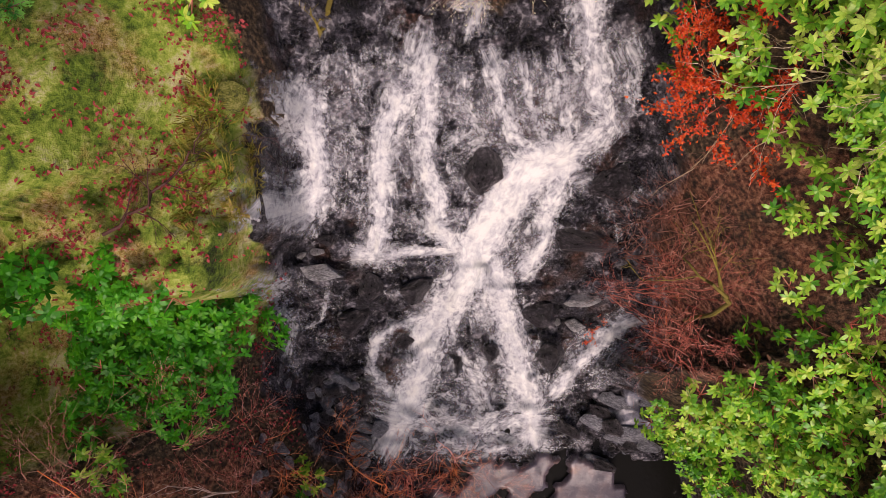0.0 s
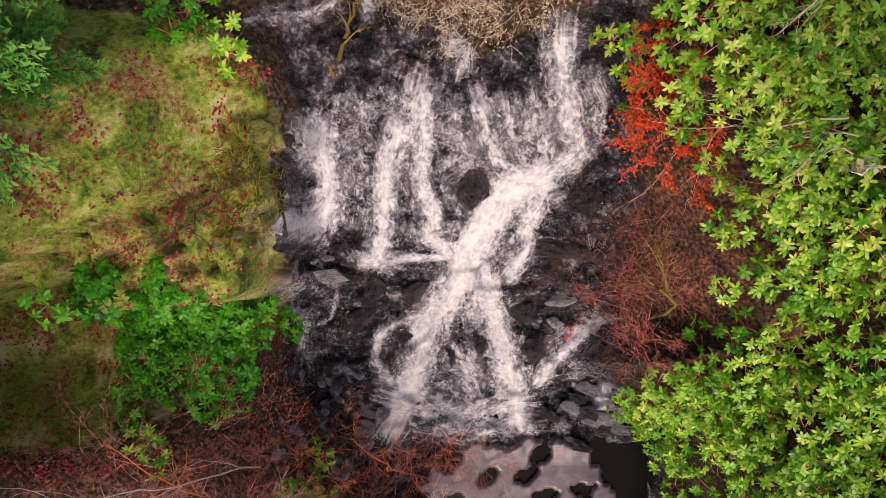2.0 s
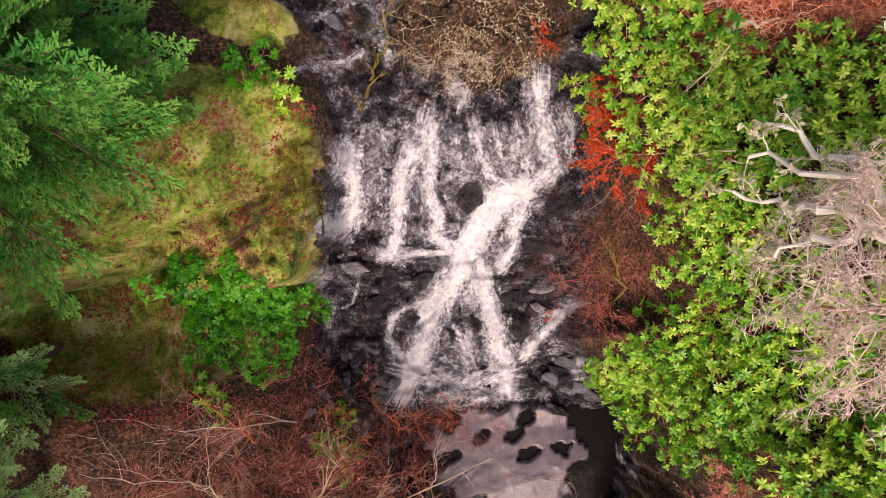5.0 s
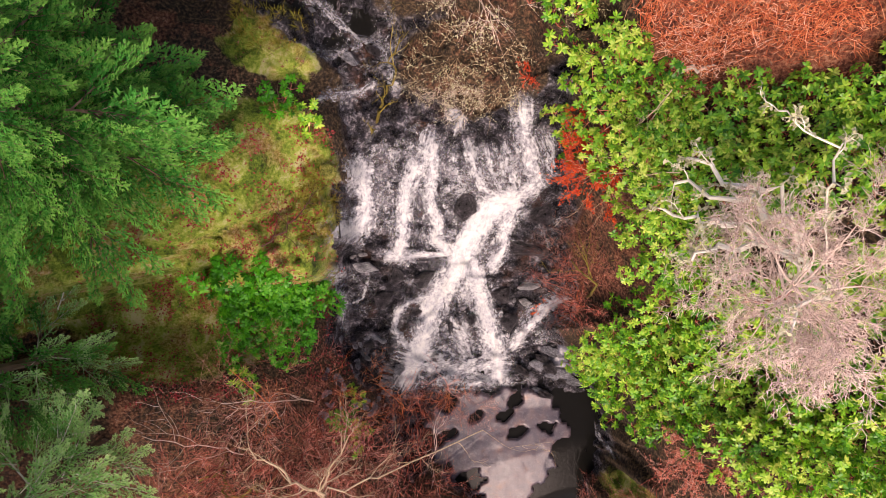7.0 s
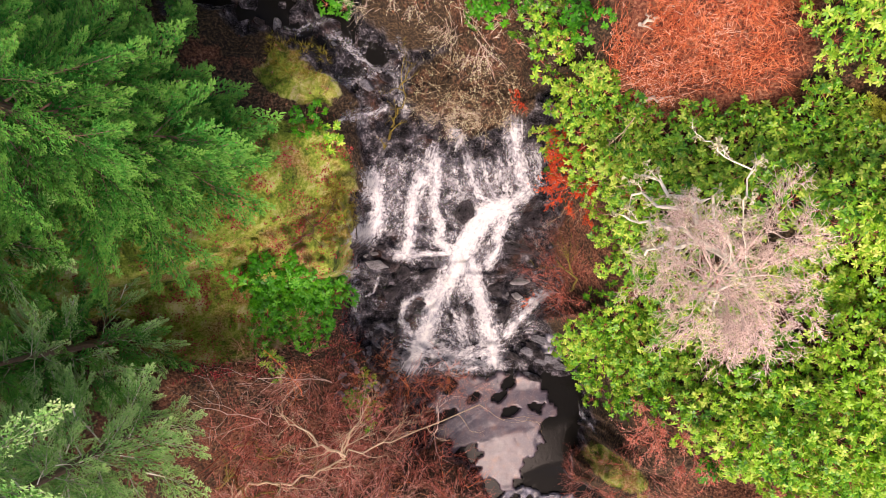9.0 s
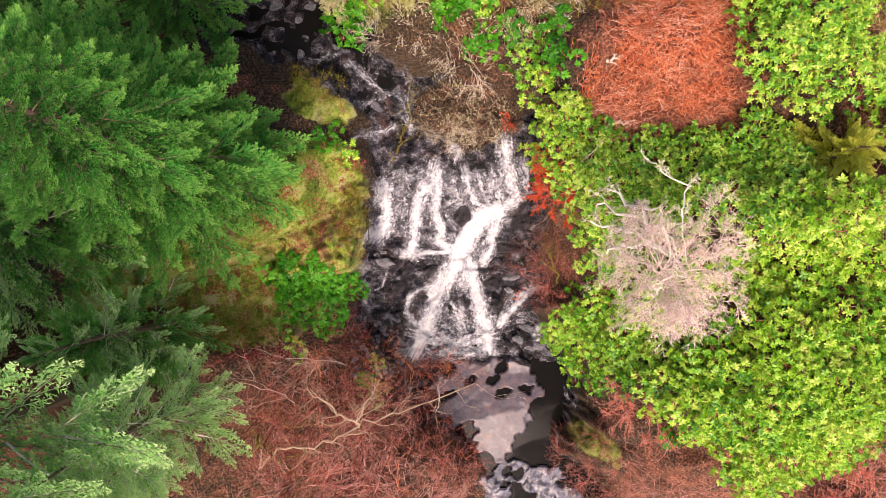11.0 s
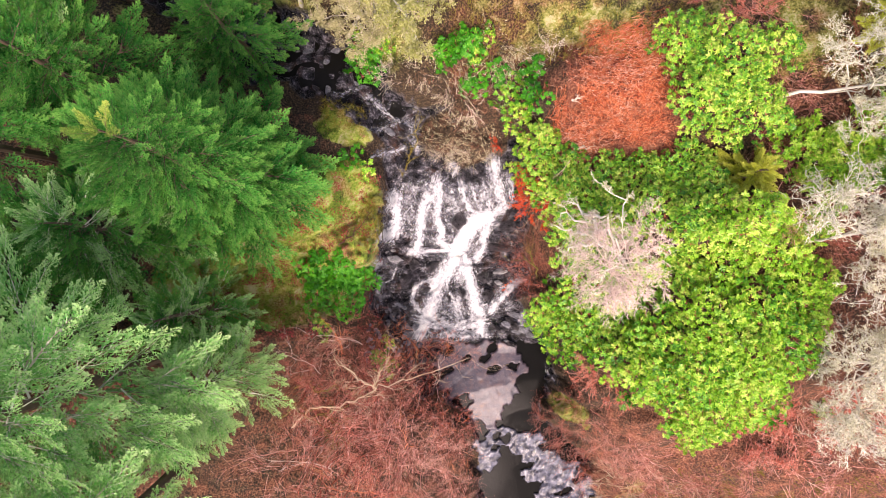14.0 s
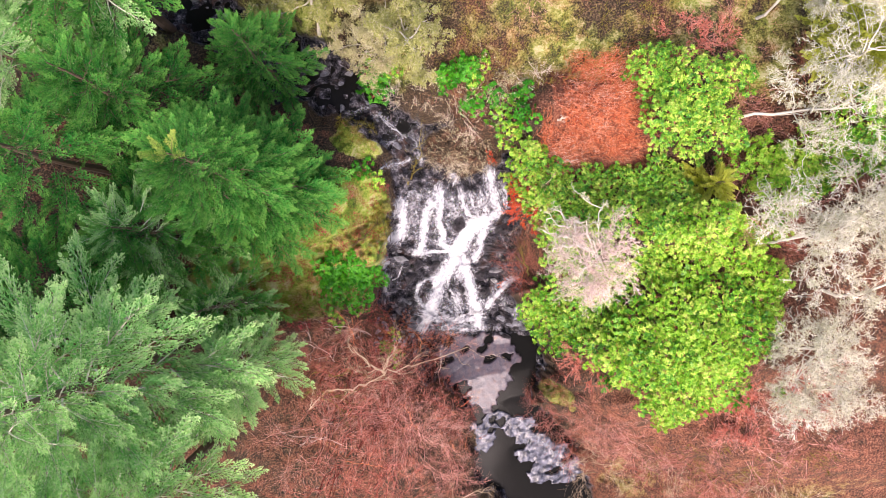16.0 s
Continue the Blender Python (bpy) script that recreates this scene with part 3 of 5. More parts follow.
moss_mask = np.maximum(moss_mask, (0.39 + 0.7 * fbm(xx * 0.6, yy * 0.6, 33)) * smooth(6.0, 7.5, yy + 0 * xx))
moss_mask = np.maximum(moss_mask, (0.5 + 0.5 * fbm(xx * 0.7, yy * 0.7, 34)) * smooth(4.0, 6.5, yy) * smooth(9.5, 11.0, xx))
moss_mask = np.maximum(moss_mask, (0.28 + 0.6 * fbm(xx * 0.6, yy * 0.6, 38)) * smooth(-9.0, -11.0, yy) * smooth(7.0, 9.0, xx))
moss_mask = np.maximum(moss_mask, smooth(1.2, 0.5, np.hypot((xx - 5.6) / 0.7, (yy + 7.0) / 0.6)))
moss_mask = np.maximum(moss_mask, smooth(1.3, 0.8, ((xx + 2.95) / 0.6) ** 2 + ((yy - 1.1) / 1.1) ** 2))
moss_mask = moss_mask * smooth(-0.3, 0.25, out_d)
litter_mask = smooth(0.35, 0.9, out_d) * (0.36 + 0.5 * fbm(xx * 0.5, yy * 0.5, 35))
litter_mask = np.maximum(litter_mask, smooth(1.1, 0.8, np.maximum(np.abs(xx - 6.1) / 2.0, np.abs(yy - 5.4) / 2.3)))
litter_mask = np.maximum(litter_mask, 0.45 * smooth(-2.6, -3.6, yy) * smooth(0.3, 0.8, out_d) * (side_s < 0))
litter_mask = np.maximum(litter_mask, 0.5 * smooth(1.2, 0.6, np.hypot((xx - 4.2) / 1.3, (yy - 0.2) / 1.8)))
litter_mask = np.maximum(litter_mask, 0.36 * smooth(1.2, 0.7, island))
litter_mask = np.maximum(litter_mask, (0.45 + 0.5 * fbm(xx * 0.8, yy * 0.8, 39)) * smooth(-1.0, 0.5, xx) * smooth(5.0, 4.0, xx) * smooth(5.0, 5.8, yy))
litter_mask = np.maximum(litter_mask, 0.5 * smooth(9.5, 11.0, xx))
litter_mask = np.maximum(litter_mask, 0.55 * smooth(5.5, 7.0, xx) * smooth(-5.0, -6.5, yy))
cover = ground_mesh.attributes.new("cover", "FLOAT_COLOR", "POINT")
cover.data.foreach_set("color", np.stack([moss_mask, litter_mask, rock_mask, np.ones_like(xx)], -1).astype(np.float32).ravel())
plate_masks = []
for listed, size in ((POOL_PLATES, 0.3), (SLATE_PLATES, 0.24)):
    wx, wy = xx + 0.12 * fbm(xx * 3, yy * 3, 17), yy + 0.12 * fbm(xx * 3, yy * 3, 19)
    bx, by, br, _ = blocks(wx, wy, size, 21, 1.5, 0.5)
    plate_masks.append(((plates(bx, by, listed) + 0.5 * (br - 0.5) > 0.0) & (np.abs(br - 0.71) > 0.02)) * 1.0)
plate = ground_mesh.attributes.new("plate", "FLOAT_COLOR", "POINT")
plate.data.foreach_set("color", np.stack([*plate_masks, 0 * xx, np.ones_like(xx)], -1).astype(np.float32).ravel())
ground = tagged(new("ground", ground_mesh), "steep gorge floor of wet rock, moss and leaf litter", "ground", kind="structure")

# ---- water ----
# courses of the white water down the rock: strength, half width, then places x, y
COURSES_LEFT = [(1.4, 0.22, (-2.06, 2.16), (-2.09, 1.8), (-1.99, 1.36), (-2.12, 0.94), (-2.42, 0.53)), (0.5, 0.22, (-1.76, 2.72), (-1.92, 2.44), (-2.06, 2.16)), (0.6, 0.13, (-1.51, 2.71), (-1.41, 2.09), (-1.27, 1.6), (-1.34, 1.03), (-1.48, 0.67)), (1.35, 0.19, (-0.67, 2.25), (-0.89, 1.85), (-1.04, 1.28), (-1.04, 0.59), (-1.15, -0.04)), (1.1, 0.26, (-0.26, 2.83), (-0.38, 2.42), (-0.68, 2.16), (-0.87, 1.68)), (1.3, 0.17, (-0.16, 2.75), (-0.23, 2.08), (-0.31, 1.45), (-0.11, 0.86), (-0.16, 0.4), (0.16, 0.01)), (0.55, 0.14, (-0.75, 1.7), (-0.55, 1.13), (-0.42, 0.49)), (0.8, 0.12, (0.3, 2.63), (0.26, 2.2), (0.4, 1.91), (0.19, 1.74)), (1.2, 0.14, (-1.42, -0.09), (-1.13, -0.14), (-0.83, -0.09))]
COURSES_RIGHT = [(1.1, 0.14, (0.69, 2.69), (0.85, 2.21), (1.07, 1.78), (1.31, 1.54), (1.63, 1.4)), (0.85, 0.13, (1.15, 2.62), (1.23, 2.2), (1.5, 1.85), (1.78, 1.59)), (1.2, 0.2, (2.03, 3.52), (2.09, 3.02), (2.31, 2.7), (2.33, 2.26), (2.52, 1.98), (2.27, 1.68), (1.86, 1.46)), (0.9, 0.13, (1.66, 2.73), (1.73, 2.27), (1.92, 1.83)), (1.9, 0.27, (1.88, 1.41), (1.48, 1.29), (1.13, 0.95), (0.86, 0.5), (0.59, 0.01), (0.52, -0.5)), (1.3, 0.17, (1.87, 1.22), (1.81, 0.6), (1.73, 0.01), (1.46, -0.35)), (0.5, 0.12, (2.9, 1.29), (2.68, 0.76), (2.83, 0.39)), (0.9, 0.12, (0.28, 3.47), (0.54, 3.42), (0.46, 3.13))]
COURSES_FOOT = [(1.5, 0.3, (0.49, -0.5), (0.12, -1.08), (-0.32, -1.66), (-0.44, -2.34), (-0.72, -3.25), (-1.11, -3.99)), (1.1, 0.1, (-0.4, -1.35), (-0.97, -1.49), (-1.32, -1.82), (-1.47, -2.39), (-1.08, -2.97)), (1.45, 0.26, (0.88, -0.4), (1.19, -1.31), (1.43, -2.11), (1.73, -3.02), (1.87, -3.89)), (0.95, 0.2, (0.77, -0.39), (0.65, -0.93), (0.72, -1.35)), (1.0, 0.08, (0.35, -2.0), (0.58, -2.5), (0.85, -2.86), (0.99, -3.22)), (0.9, 0.1, (0.07, -1.31), (0.18, -1.79), (-0.1, -2.36)), (1.2, 0.09, (-0.71, -0.05), (-0.24, -0.06), (0.21, -0.04))]
COURSES_SIDE = [(1.25, 0.17, (3.59, -1.37), (3.12, -1.76), (2.63, -2.32), (2.31, -2.83)), (0.8, 0.1, (3.35, -1.66), (3.68, -1.78)), (0.75, 0.13, (-2.86, -0.55), (-3.12, -1.13), (-2.96, -1.6), (-3.04, -2.0)), (0.8, 0.06, (-2.2, -0.92), (-2.36, -1.42), (-2.63, -1.55)), (1.0, 0.45, (-0.85, -3.43), (0.54, -3.76), (1.84, -3.64)), (0.5, 0.1, (-1.48, -0.61), (-0.99, -0.88), (-0.66, -0.82)), (0.45, 0.12, (-3.06, -2.2), (-2.91, -2.55))]
COURSES_FAR = [
    (0.75, 0.13, (-3.2, 6.3), (-2.4, 5.6), (-1.4, 5.0), (-1.15, 4.2)), (0.8, 0.11, (-1.7, 4.2), (-2.3, 4.0), (-2.9, 3.75)),
    (0.7, 0.12, (-3.1, 4.7), (-2.3, 5.1), (-1.6, 5.3)), (0.6, 0.18, (-1.5, 5.6), (-1.2, 4.7)), (0.5, 0.16, (4.0, -9.2), (5.0, -10.0), (6.0, -11.0)),
    (0.45, 0.12, (3.4, -9.0), (4.2, -10.0), (4.8, -10.8)), (0.7, 0.1, (4.9, -5.4), (5.2, -6.1)), (0.6, 0.1, (-4.6, 6.2), (-3.2, 6.6))]


def foam_field(x, y, courses):
    """How dense the foam is, and where a place lies across and along its course."""
    dense, close = np.zeros(x.shape), np.full(x.shape, 1e9)
    u, v = x.copy(), y.copy()
    for n, (power, width, *pts) in enumerate(courses):
        run = 0.0
        for p, q in zip(pts[:-1], pts[1:]):
            dx, dy = q[0] - p[0], q[1] - p[1]
            size = math.hypot(dx, dy)
            k = np.clip(((x - p[0]) * dx + (y - p[1]) * dy) / size ** 2, 0, 1)
            ex, ey = x - p[0] - k * dx, y - p[1] - k * dy
            r = np.hypot(ex, ey) / width
            here = power * 0.86 * np.exp(-0.5 * r ** 1.6)
            dense = np.maximum(dense, here)
            near = r < close
            close = np.where(near, r, close)
            u = np.where(near, (dx * ey - dy * ex) / size + n * 3.7, u)
            v = np.where(near, run + k * size, v)
            run += size
    return dense, u, v


def foam_sheet(name, xs, ys, courses, label, veils=()):
    wx, wy = np.meshgrid(xs, ys)
    wobble = 0.16 * fbm(wx * 2.2, wy * 1.4, 41), 0.12 * fbm(wx * 2.0, wy * 1.6, 43)
    dense, u, v = foam_field(wx + wobble[0], wy + wobble[1], courses)
    for cx, cy, rx, ry, power in veils:
        r = (np.abs((wx - cx) / rx) ** 4 + np.abs((wy - cy) / ry) ** 4) * (1 + fbm(wx * 1.5, wy * 1.5, 47))
        dense = np.maximum(dense, power * smooth(1.3, 0.5, r) * (0.75 + 0.9 * fbm(wx * 2.5, wy * 1.1, 49)))
    base = G(wx, wy)
    soft = base.copy()
    for _ in range(24):
        soft[1:-1, 1:-1] = (soft[:-2, 1:-1] + soft[2:, 1:-1] + soft[1:-1, :-2] + soft[1:-1, 2:]) / 4
    cover_z = soft.copy()
    for _ in range(5):
        cover_z = np.maximum(cover_z, base - 0.02)
        for _ in range(3):
            cover_z[1:-1, 1:-1] = (cover_z[:-2, 1:-1] + cover_z[2:, 1:-1] + cover_z[1:-1, :-2] + cover_z[1:-1, 2:]) / 4
    lumps = fbm(u * 5, v * 2.2, 45) + 0.5 * fbm(wx * 13, wy * 10, 46)
    thin = np.maximum(soft, base - 0.06)
    z = thin + (cover_z - thin) * smooth(0.45, 0.85, dense) + 0.015 + np.minimum(dense, 1.2) * (0.08 + 0.07 * lumps)
    me = sheet(name, xs, ys, z, M_FOAM, dense > 0.06)
    me.attributes.new("foam", "FLOAT", "POINT").data.foreach_set("value", dense.astype(np.float32).ravel())
    me.attributes.new("flow", "FLOAT_VECTOR", "POINT").data.foreach_set("vector", np.stack([u, v, 0 * u], -1).astype(np.float32).ravel())
    return tagged(new(name, me), label, "water", kind="structure")


FALL_VEILS = [(-0.12, 1.86, 2.08, 1.09, 0.5), (-1.26, 1.84, 0.96, 0.89, 0.52), (1.48, 2.2, 0.95, 0.58, 0.6), (2.32, 2.44, 0.66, 0.9, 0.62), (0.53, -3.22, 1.74, 1.11, 0.85), (0.67, 0.11, 1.17, 0.6, 0.7), (-2.4, -1.2, 0.6, 0.9, 0.34), (2.89, -2.25, 0.7, 0.61, 0.5), (-0.27, -2.26, 0.89, 0.72, 0.5), (1.29, -2.21, 0.69, 1.04, 0.55), (-0.03, 3.27, 0.97, 0.32, 0.3), (2.81, 0.67, 0.77, 0.56, 0.24)]
foam_sheet("water_1", np.arange(-3.7, 4.2, 0.03), np.arange(-4.9, 4.6, 0.03), COURSES_LEFT + COURSES_RIGHT + COURSES_FOOT + COURSES_SIDE, "white water tumbling in many strands down a dark rock face", FALL_VEILS)
foam_sheet("water_2", np.arange(-9.0, -0.4, 0.06), np.arange(3.5, 9.6, 0.06), COURSES_FAR, "narrow white run of the upper stream", [(-1.9, 5.2, 1.0, 0.9, 0.24), (-3.4, 6.4, 1.2, 0.6, 0.14), (-3.2, 4.5, 0.7, 0.4, 0.2)])
foam_sheet("water_3", np.arange(3.0, 7.6, 0.05), np.arange(-13.0, -5.0, 0.05), COURSES_FAR, "white riffles of the lower stream over slate", [(5.3, -10.6, 1.4, 1.2, 0.10)])


def stream_strip(name, first, last, lift, label):
    pts = STREAM[first:last + 1]
    verts, faces = [], []
    steps = 8
    for p, q in zip(pts[:-1], pts[1:]):
        for k in range(steps):
            f = k / steps
            m = p + (q - p) * f
            side = unit([q[1] - p[1], p[0] - q[0], 0])[:2]
            for s in (-1, -0.33, 0.33, 1):
                verts.append((m[0] + side[0] * m[3] * 1.08 * s, m[1] + side[1] * m[3] * 1.08 * s, m[2] + lift))
    rows = len(verts) // 4
    for r in range(rows - 1):
        for c in range(3):
            faces.append((4 * r + c, 4 * r + c + 1, 4 * r + c + 5, 4 * r + c + 4))
    return tagged(new(name, mesh_of(name, verts, faces, M_WATER, False)), label, "water", kind="structure")


stream_strip("water_4", 0, 5, -0.06, "dark clear upper stream between mossy banks")
stream_strip("water_5", 10, 16, 0.03, "dark pool and lower stream below the fall")


# ---- rocks ----
def rock_mesh(seed, material, cuts=18, fine=3):
    rng = np.random.RandomState(seed)
    bm = bmesh.new()
    bmesh.ops.create_icosphere(bm, subdivisions=fine, radius=1.0)
    v = np.array([tuple(a.co) for a in bm.verts])
    f = [tuple(a.index for a in face.verts) for face in bm.faces]
    bm.free()
    for _ in range(cuts):
        nrm = unit(rng.normal(size=3))
        over = np.maximum(v @ nrm - rng.uniform(0.38, 0.72), 0)
        v = v - over[:, None] * nrm
    v = v + 0.07 * np.stack([fbm(v[:, 0] * 2.5 + s, v[:, 1] * 2.5 + v[:, 2] * 2, seed % 20 + s) for s in range(3)], -1)
    return mesh_of("rock", v, f, material)


ROCK_DARK, ROCK_GREY = [rock_mesh(50 + k, M_ROCK) for k in range(4)], [rock_mesh(60 + k, M_GREY) for k in range(4)]
ROCK_SLATE = [rock_mesh(70 + k, M_SLATE) for k in range(4)]


def rock(meshes, n, x, y, rx, ry, rz, turn, label, sink=0.25):
    ob = new("boulder", meshes[n % len(meshes)])
    ob.matrix_basis = pose(x, y, float(G(x, y)) + rz * (1 - 2 * sink), 0, 0, turn) @ Matrix.Diagonal((rx, ry, rz, 1))
    return tagged(ob, label, "rock")


GREY_ROCKS = [(-2.15, -0.42, 0.5, 0.24, 0.2, 8), (-2.25, -0.05, 0.24, 0.13, 0.14, 0), (-2.55, -0.1, 0.14, 0.1, 0.1, 30), (2.55, -0.98, 0.5, 0.2, 0.2, 8), (2.62, -1.5, 0.24, 0.2, 0.2, 20), (2.28, -1.45, 0.1, 0.16, 0.14, 0)]
for n, r in enumerate(GREY_ROCKS):
    rock(ROCK_GREY, n, *r, "pale grey lichen-flecked boulder in the fall")
DARK_ROCKS = [
    (0.66, 1.2, 0.58, 0.6, 0.36, 0), (2.8, 1.15, 0.5, 0.42, 0.3, 20), (2.45, 0.15, 0.85, 0.38, 0.25, -12), (-0.5, -0.75, 0.55, 0.36, 0.35, 10), (-1.3, -0.75, 0.42, 0.42, 0.3, 0), (-2.0, 0.18, 0.2, 0.16, 0.16, 0),
    (0.95, -2.05, 0.22, 0.36, 0.24, 10), (0.3, -2.3, 0.15, 0.32, 0.2, 5), (-0.75, -1.85, 0.36, 0.22, 0.22, 15), (1.9, -1.2, 0.4, 0.4, 0.3, 0), (2.1, -2.1, 0.38, 0.5, 0.28, 30), (-1.75, -1.4, 0.5, 0.45, 0.3, 0)]
for n, r in enumerate(DARK_ROCKS):
    rock(ROCK_DARK, n, *r, "wet black boulder standing in the falling water")
rng = np.random.RandomState(4)
for n in range(58):
    x, y = rng.uniform(-3.5, -1.2), rng.uniform(-5.0, -2.5)
    s = rng.uniform(0.10, 0.30)
    rock((ROCK_SLATE, ROCK_DARK, ROCK_SLATE)[n % 3], n, x, y, s, s * rng.uniform(0.5, 0.9), s * 0.6, rng.uniform(0, 180), "angular blue-grey stone at the foot of the fall")
for n in range(26):
    x, y = rng.uniform(2.5, 4.4), rng.uniform(-4.6, -3.0)
    s = rng.uniform(0.15, 0.45)
    rock((ROCK_DARK, ROCK_SLATE)[n % 2], n, x, y, s, s * 0.6, s * 0.35, rng.uniform(-40, 10), "tilted slate block beside the pool")
for n in range(40):
    k = rng.uniform(1, 5)
    a, b = STREAM[int(k)], STREAM[int(k) + 1]
    m = a + (b - a) * (k % 1)
    s = rng.uniform(0.1, 0.32)
    rock((ROCK_DARK, ROCK_SLATE)[n % 2], n, m[0] + rng.uniform(-1, 1) * m[3], m[1] + rng.uniform(-0.8, 0.8), s, s * 0.7, s * 0.5, rng.uniform(0, 180), "dark wet stone in the upper stream")

ROCK_MOSSY = [rock_mesh(90 + k, M_MOSSROCK) for k in range(2)]
for n, r in enumerate([(5.65, -7.0, 0.5, 0.4, 0.3, 20), (6.2, -7.5, 0.3, 0.25, 0.2, 60), (5.3, -6.7, 0.2, 0.2, 0.15, 0), (-2.75, 1.9, 0.3, 0.25, 0.2, 0)]):
    rock(ROCK_MOSSY, n, *r, "boulder cushioned with yellow-green moss on the bank")


# ---- rhododendrons ----
def with_wood(me, wood, bark, young=None):
    """Adds the sticks of a bough or sprig to its leaves as a second material."""
    v, f = wood
    base = [tuple(a.co) for a in me.vertices]
    faces = [tuple(p.vertices) for p in me.polygons]
    n = len(base)
    made = bpy.data.meshes.new(me.name)
    made.from_pydata(base + [tuple(a) for a in v.tolist()], [], faces + [tuple(i + n for i in q) for q in f])
    made.materials.append(me.materials[0])
    made.materials.append(bark)
    made.polygons.foreach_set("material_index", [0] * len(faces) + [1] * len(f))
    if young is not None:
        made.attributes.new("young", "FLOAT", "POINT").data.foreach_set("value", np.array(young + [0.0] * len(v), np.float32))
    return made


def sprig_mesh(seed, material, whorls=6, leaf=0.118):
    """A spray of shoots, each ending in a rosette of leaves."""
    rng = np.random.RandomState(seed)
    pieces, shoots = [], []
    for w in range(whorls):
        a = 2 * math.pi * w / whorls + rng.uniform(-0.4, 0.4)
        r = 0.21 * math.sqrt(rng.uniform(0.05, 1.4))
        at = (r * math.cos(a), r * math.sin(a), rng.uniform(-0.05, 0.08))
        tilt = pose(0, 0, 0, rng.normal() * 16 - 70 * at[1], rng.normal() * 16 + 70 * at[0], 0)
        count = rng.randint(8, 11)
        shoots.append(((0.02, 0.0, -0.12), at, 0.008, 0.006))
        for k in range(count):
            size = leaf * rng.uniform(0.75, 1.15)
            v, f = broad_leaf(size, size * 0.37, rng.uniform(0.05, 0.45))
            m = tilt @ pose(0, 0, 0, rng.normal() * 12, -rng.uniform(-8, 28), 360 * k / count + rng.uniform(-12, 12))
            pieces.append((turned(v, m, at), f))
    v, f = gather(pieces)
    return with_wood(mesh_of("leaf_sprig", v, f, material), tubes(shoots, 3), M_REDTWIG)


SPRIGS = [sprig_mesh(200 + k, M_RHODO) for k in range(6)]
SPRIGS_MID = [sprig_mesh(210 + k, M_RHODO_MID, 6, 0.12) for k in range(6)]
SPRIGS_GOLD = [sprig_mesh(230 + k, M_RHODO_GOLD) for k in range(6)]
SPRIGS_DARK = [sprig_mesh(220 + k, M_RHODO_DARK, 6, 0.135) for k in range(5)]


def stem_mesh(seed, radius, height, material, stems=7):
    rng = np.random.RandomState(seed)
    segs = []
    for _ in range(stems):
        w, r = rng.uniform(0, 2 * math.pi), radius * rng.uniform(0.4, 0.9)
        grow(rng, (0, 0, -0.15), (r * math.cos(w), r * math.sin(w), height * 0.8), math.hypot(r, height * 0.7), 0.022, 1, 5, 0.2, 0.02, 3, 0.9, 0.5, 0.6, segs)
    v, f = tubes(segs, 4)
    return mesh_of("stem", v, f, material)


def rhododendron(seed, x, y, radius, height, sprigs, label, group, density=11.0):
    rng = np.random.RandomState(seed)
    base = float(G(x, y))
    bush = thing("rhododendron_bush", pose(x, y, base), label, "bush", group)
    part("stem", stem_mesh(seed, radius, height, M_BARK), bush)
    count = int(density * math.pi * radius ** 2)
    squash = rng.uniform(0.8, 1.2)
    for k in range(count):
        w = k * 2.39996 + rng.uniform(-0.3, 0.3)
        r = math.sqrt((k + 0.5) / count) * rng.uniform(0.93, 1.07)
        uneven = 1 + 0.35 * float(fbm(math.cos(w) * 1.2 + seed, math.sin(w) * 1.2, 51))
        px, py = radius * r * uneven * math.cos(w) * squash, radius * r * uneven * math.sin(w) / squash
        under = float(G(x + px, y + py)) - base
        dome = height * math.sqrt(max(1 - 0.85 * r * r, 0.05)) * (1 + 0.5 * float(fbm(px * 1.6 + seed, py * 1.6, 53)))
        pz = min(max(under + dome * 0.75, dome + 0.25 * under), under + dome + 0.6)
        lean = 38 * r ** 1.5
        m = pose(px, py, pz, 0, 0, math.degrees(w)) @ pose(0, 0, 0, rng.normal() * 9, lean + rng.normal() * 9, rng.uniform(0, 360))
        part("leaf_sprig", sprigs[rng.randint(len(sprigs))], bush, m=m @ Matrix.Scale(rng.uniform(0.8, 1.2), 4))
    return bush


THICKET_NORTH = [(7.92, 6.84, 1.08), (9.12, 6.21, 1.3), (8.32, 5.01, 1.1), (9.89, 4.64, 1.24), (10.86, 6.7, 0.81), (3.39, 3.39, 0.9), (4.39, 2.7, 1.0), (5.79, 2.7, 0.85), (6.99, 2.6, 0.9), (8.2, 2.9, 1.0), (3.4, 4.06, 0.57), (5.09, 2.0, 1.0)]
THICKET_EAST = [(8.8, 2.1, 1.0), (8.09, 1.0, 0.9), (12.12, 3.42, 1.14), (13.12, 2.75, 1.42), (14.01, 2.82, 0.91), (14.92, 4.84, 1.11), (15.26, 3.51, 1.1), (13.89, 3.98, 1.02), (12.6, 1.2, 1.0), (12.66, -0.9, 0.9), (12.51, -1.89, 0.89), (9.69, 0.9, 1.3), (9.55, -0.1, 1.39), (11.26, 0.0, 1.2), (8.52, -0.69, 0.89), (7.19, 1.4, 0.9), (6.19, 1.2, 0.9), (4.69, 1.3, 0.75), (4.24, 2.1, 0.75), (4.99, 0.5, 0.75), (5.09, -0.35, 0.7)]
THICKET_SOUTH = [(7.89, -2.89, 1.16), (9.07, -2.39, 1.43), (10.67, -1.94, 1.36), (7.54, -4.28, 1.3), (8.76, -4.15, 1.51), (10.32, -3.63, 1.53), (11.92, -3.05, 1.28), (9.93, -5.96, 1.35), (11.47, -5.4, 1.23), (9.86, -7.24, 0.61), (8.81, -5.51, 1.1)]
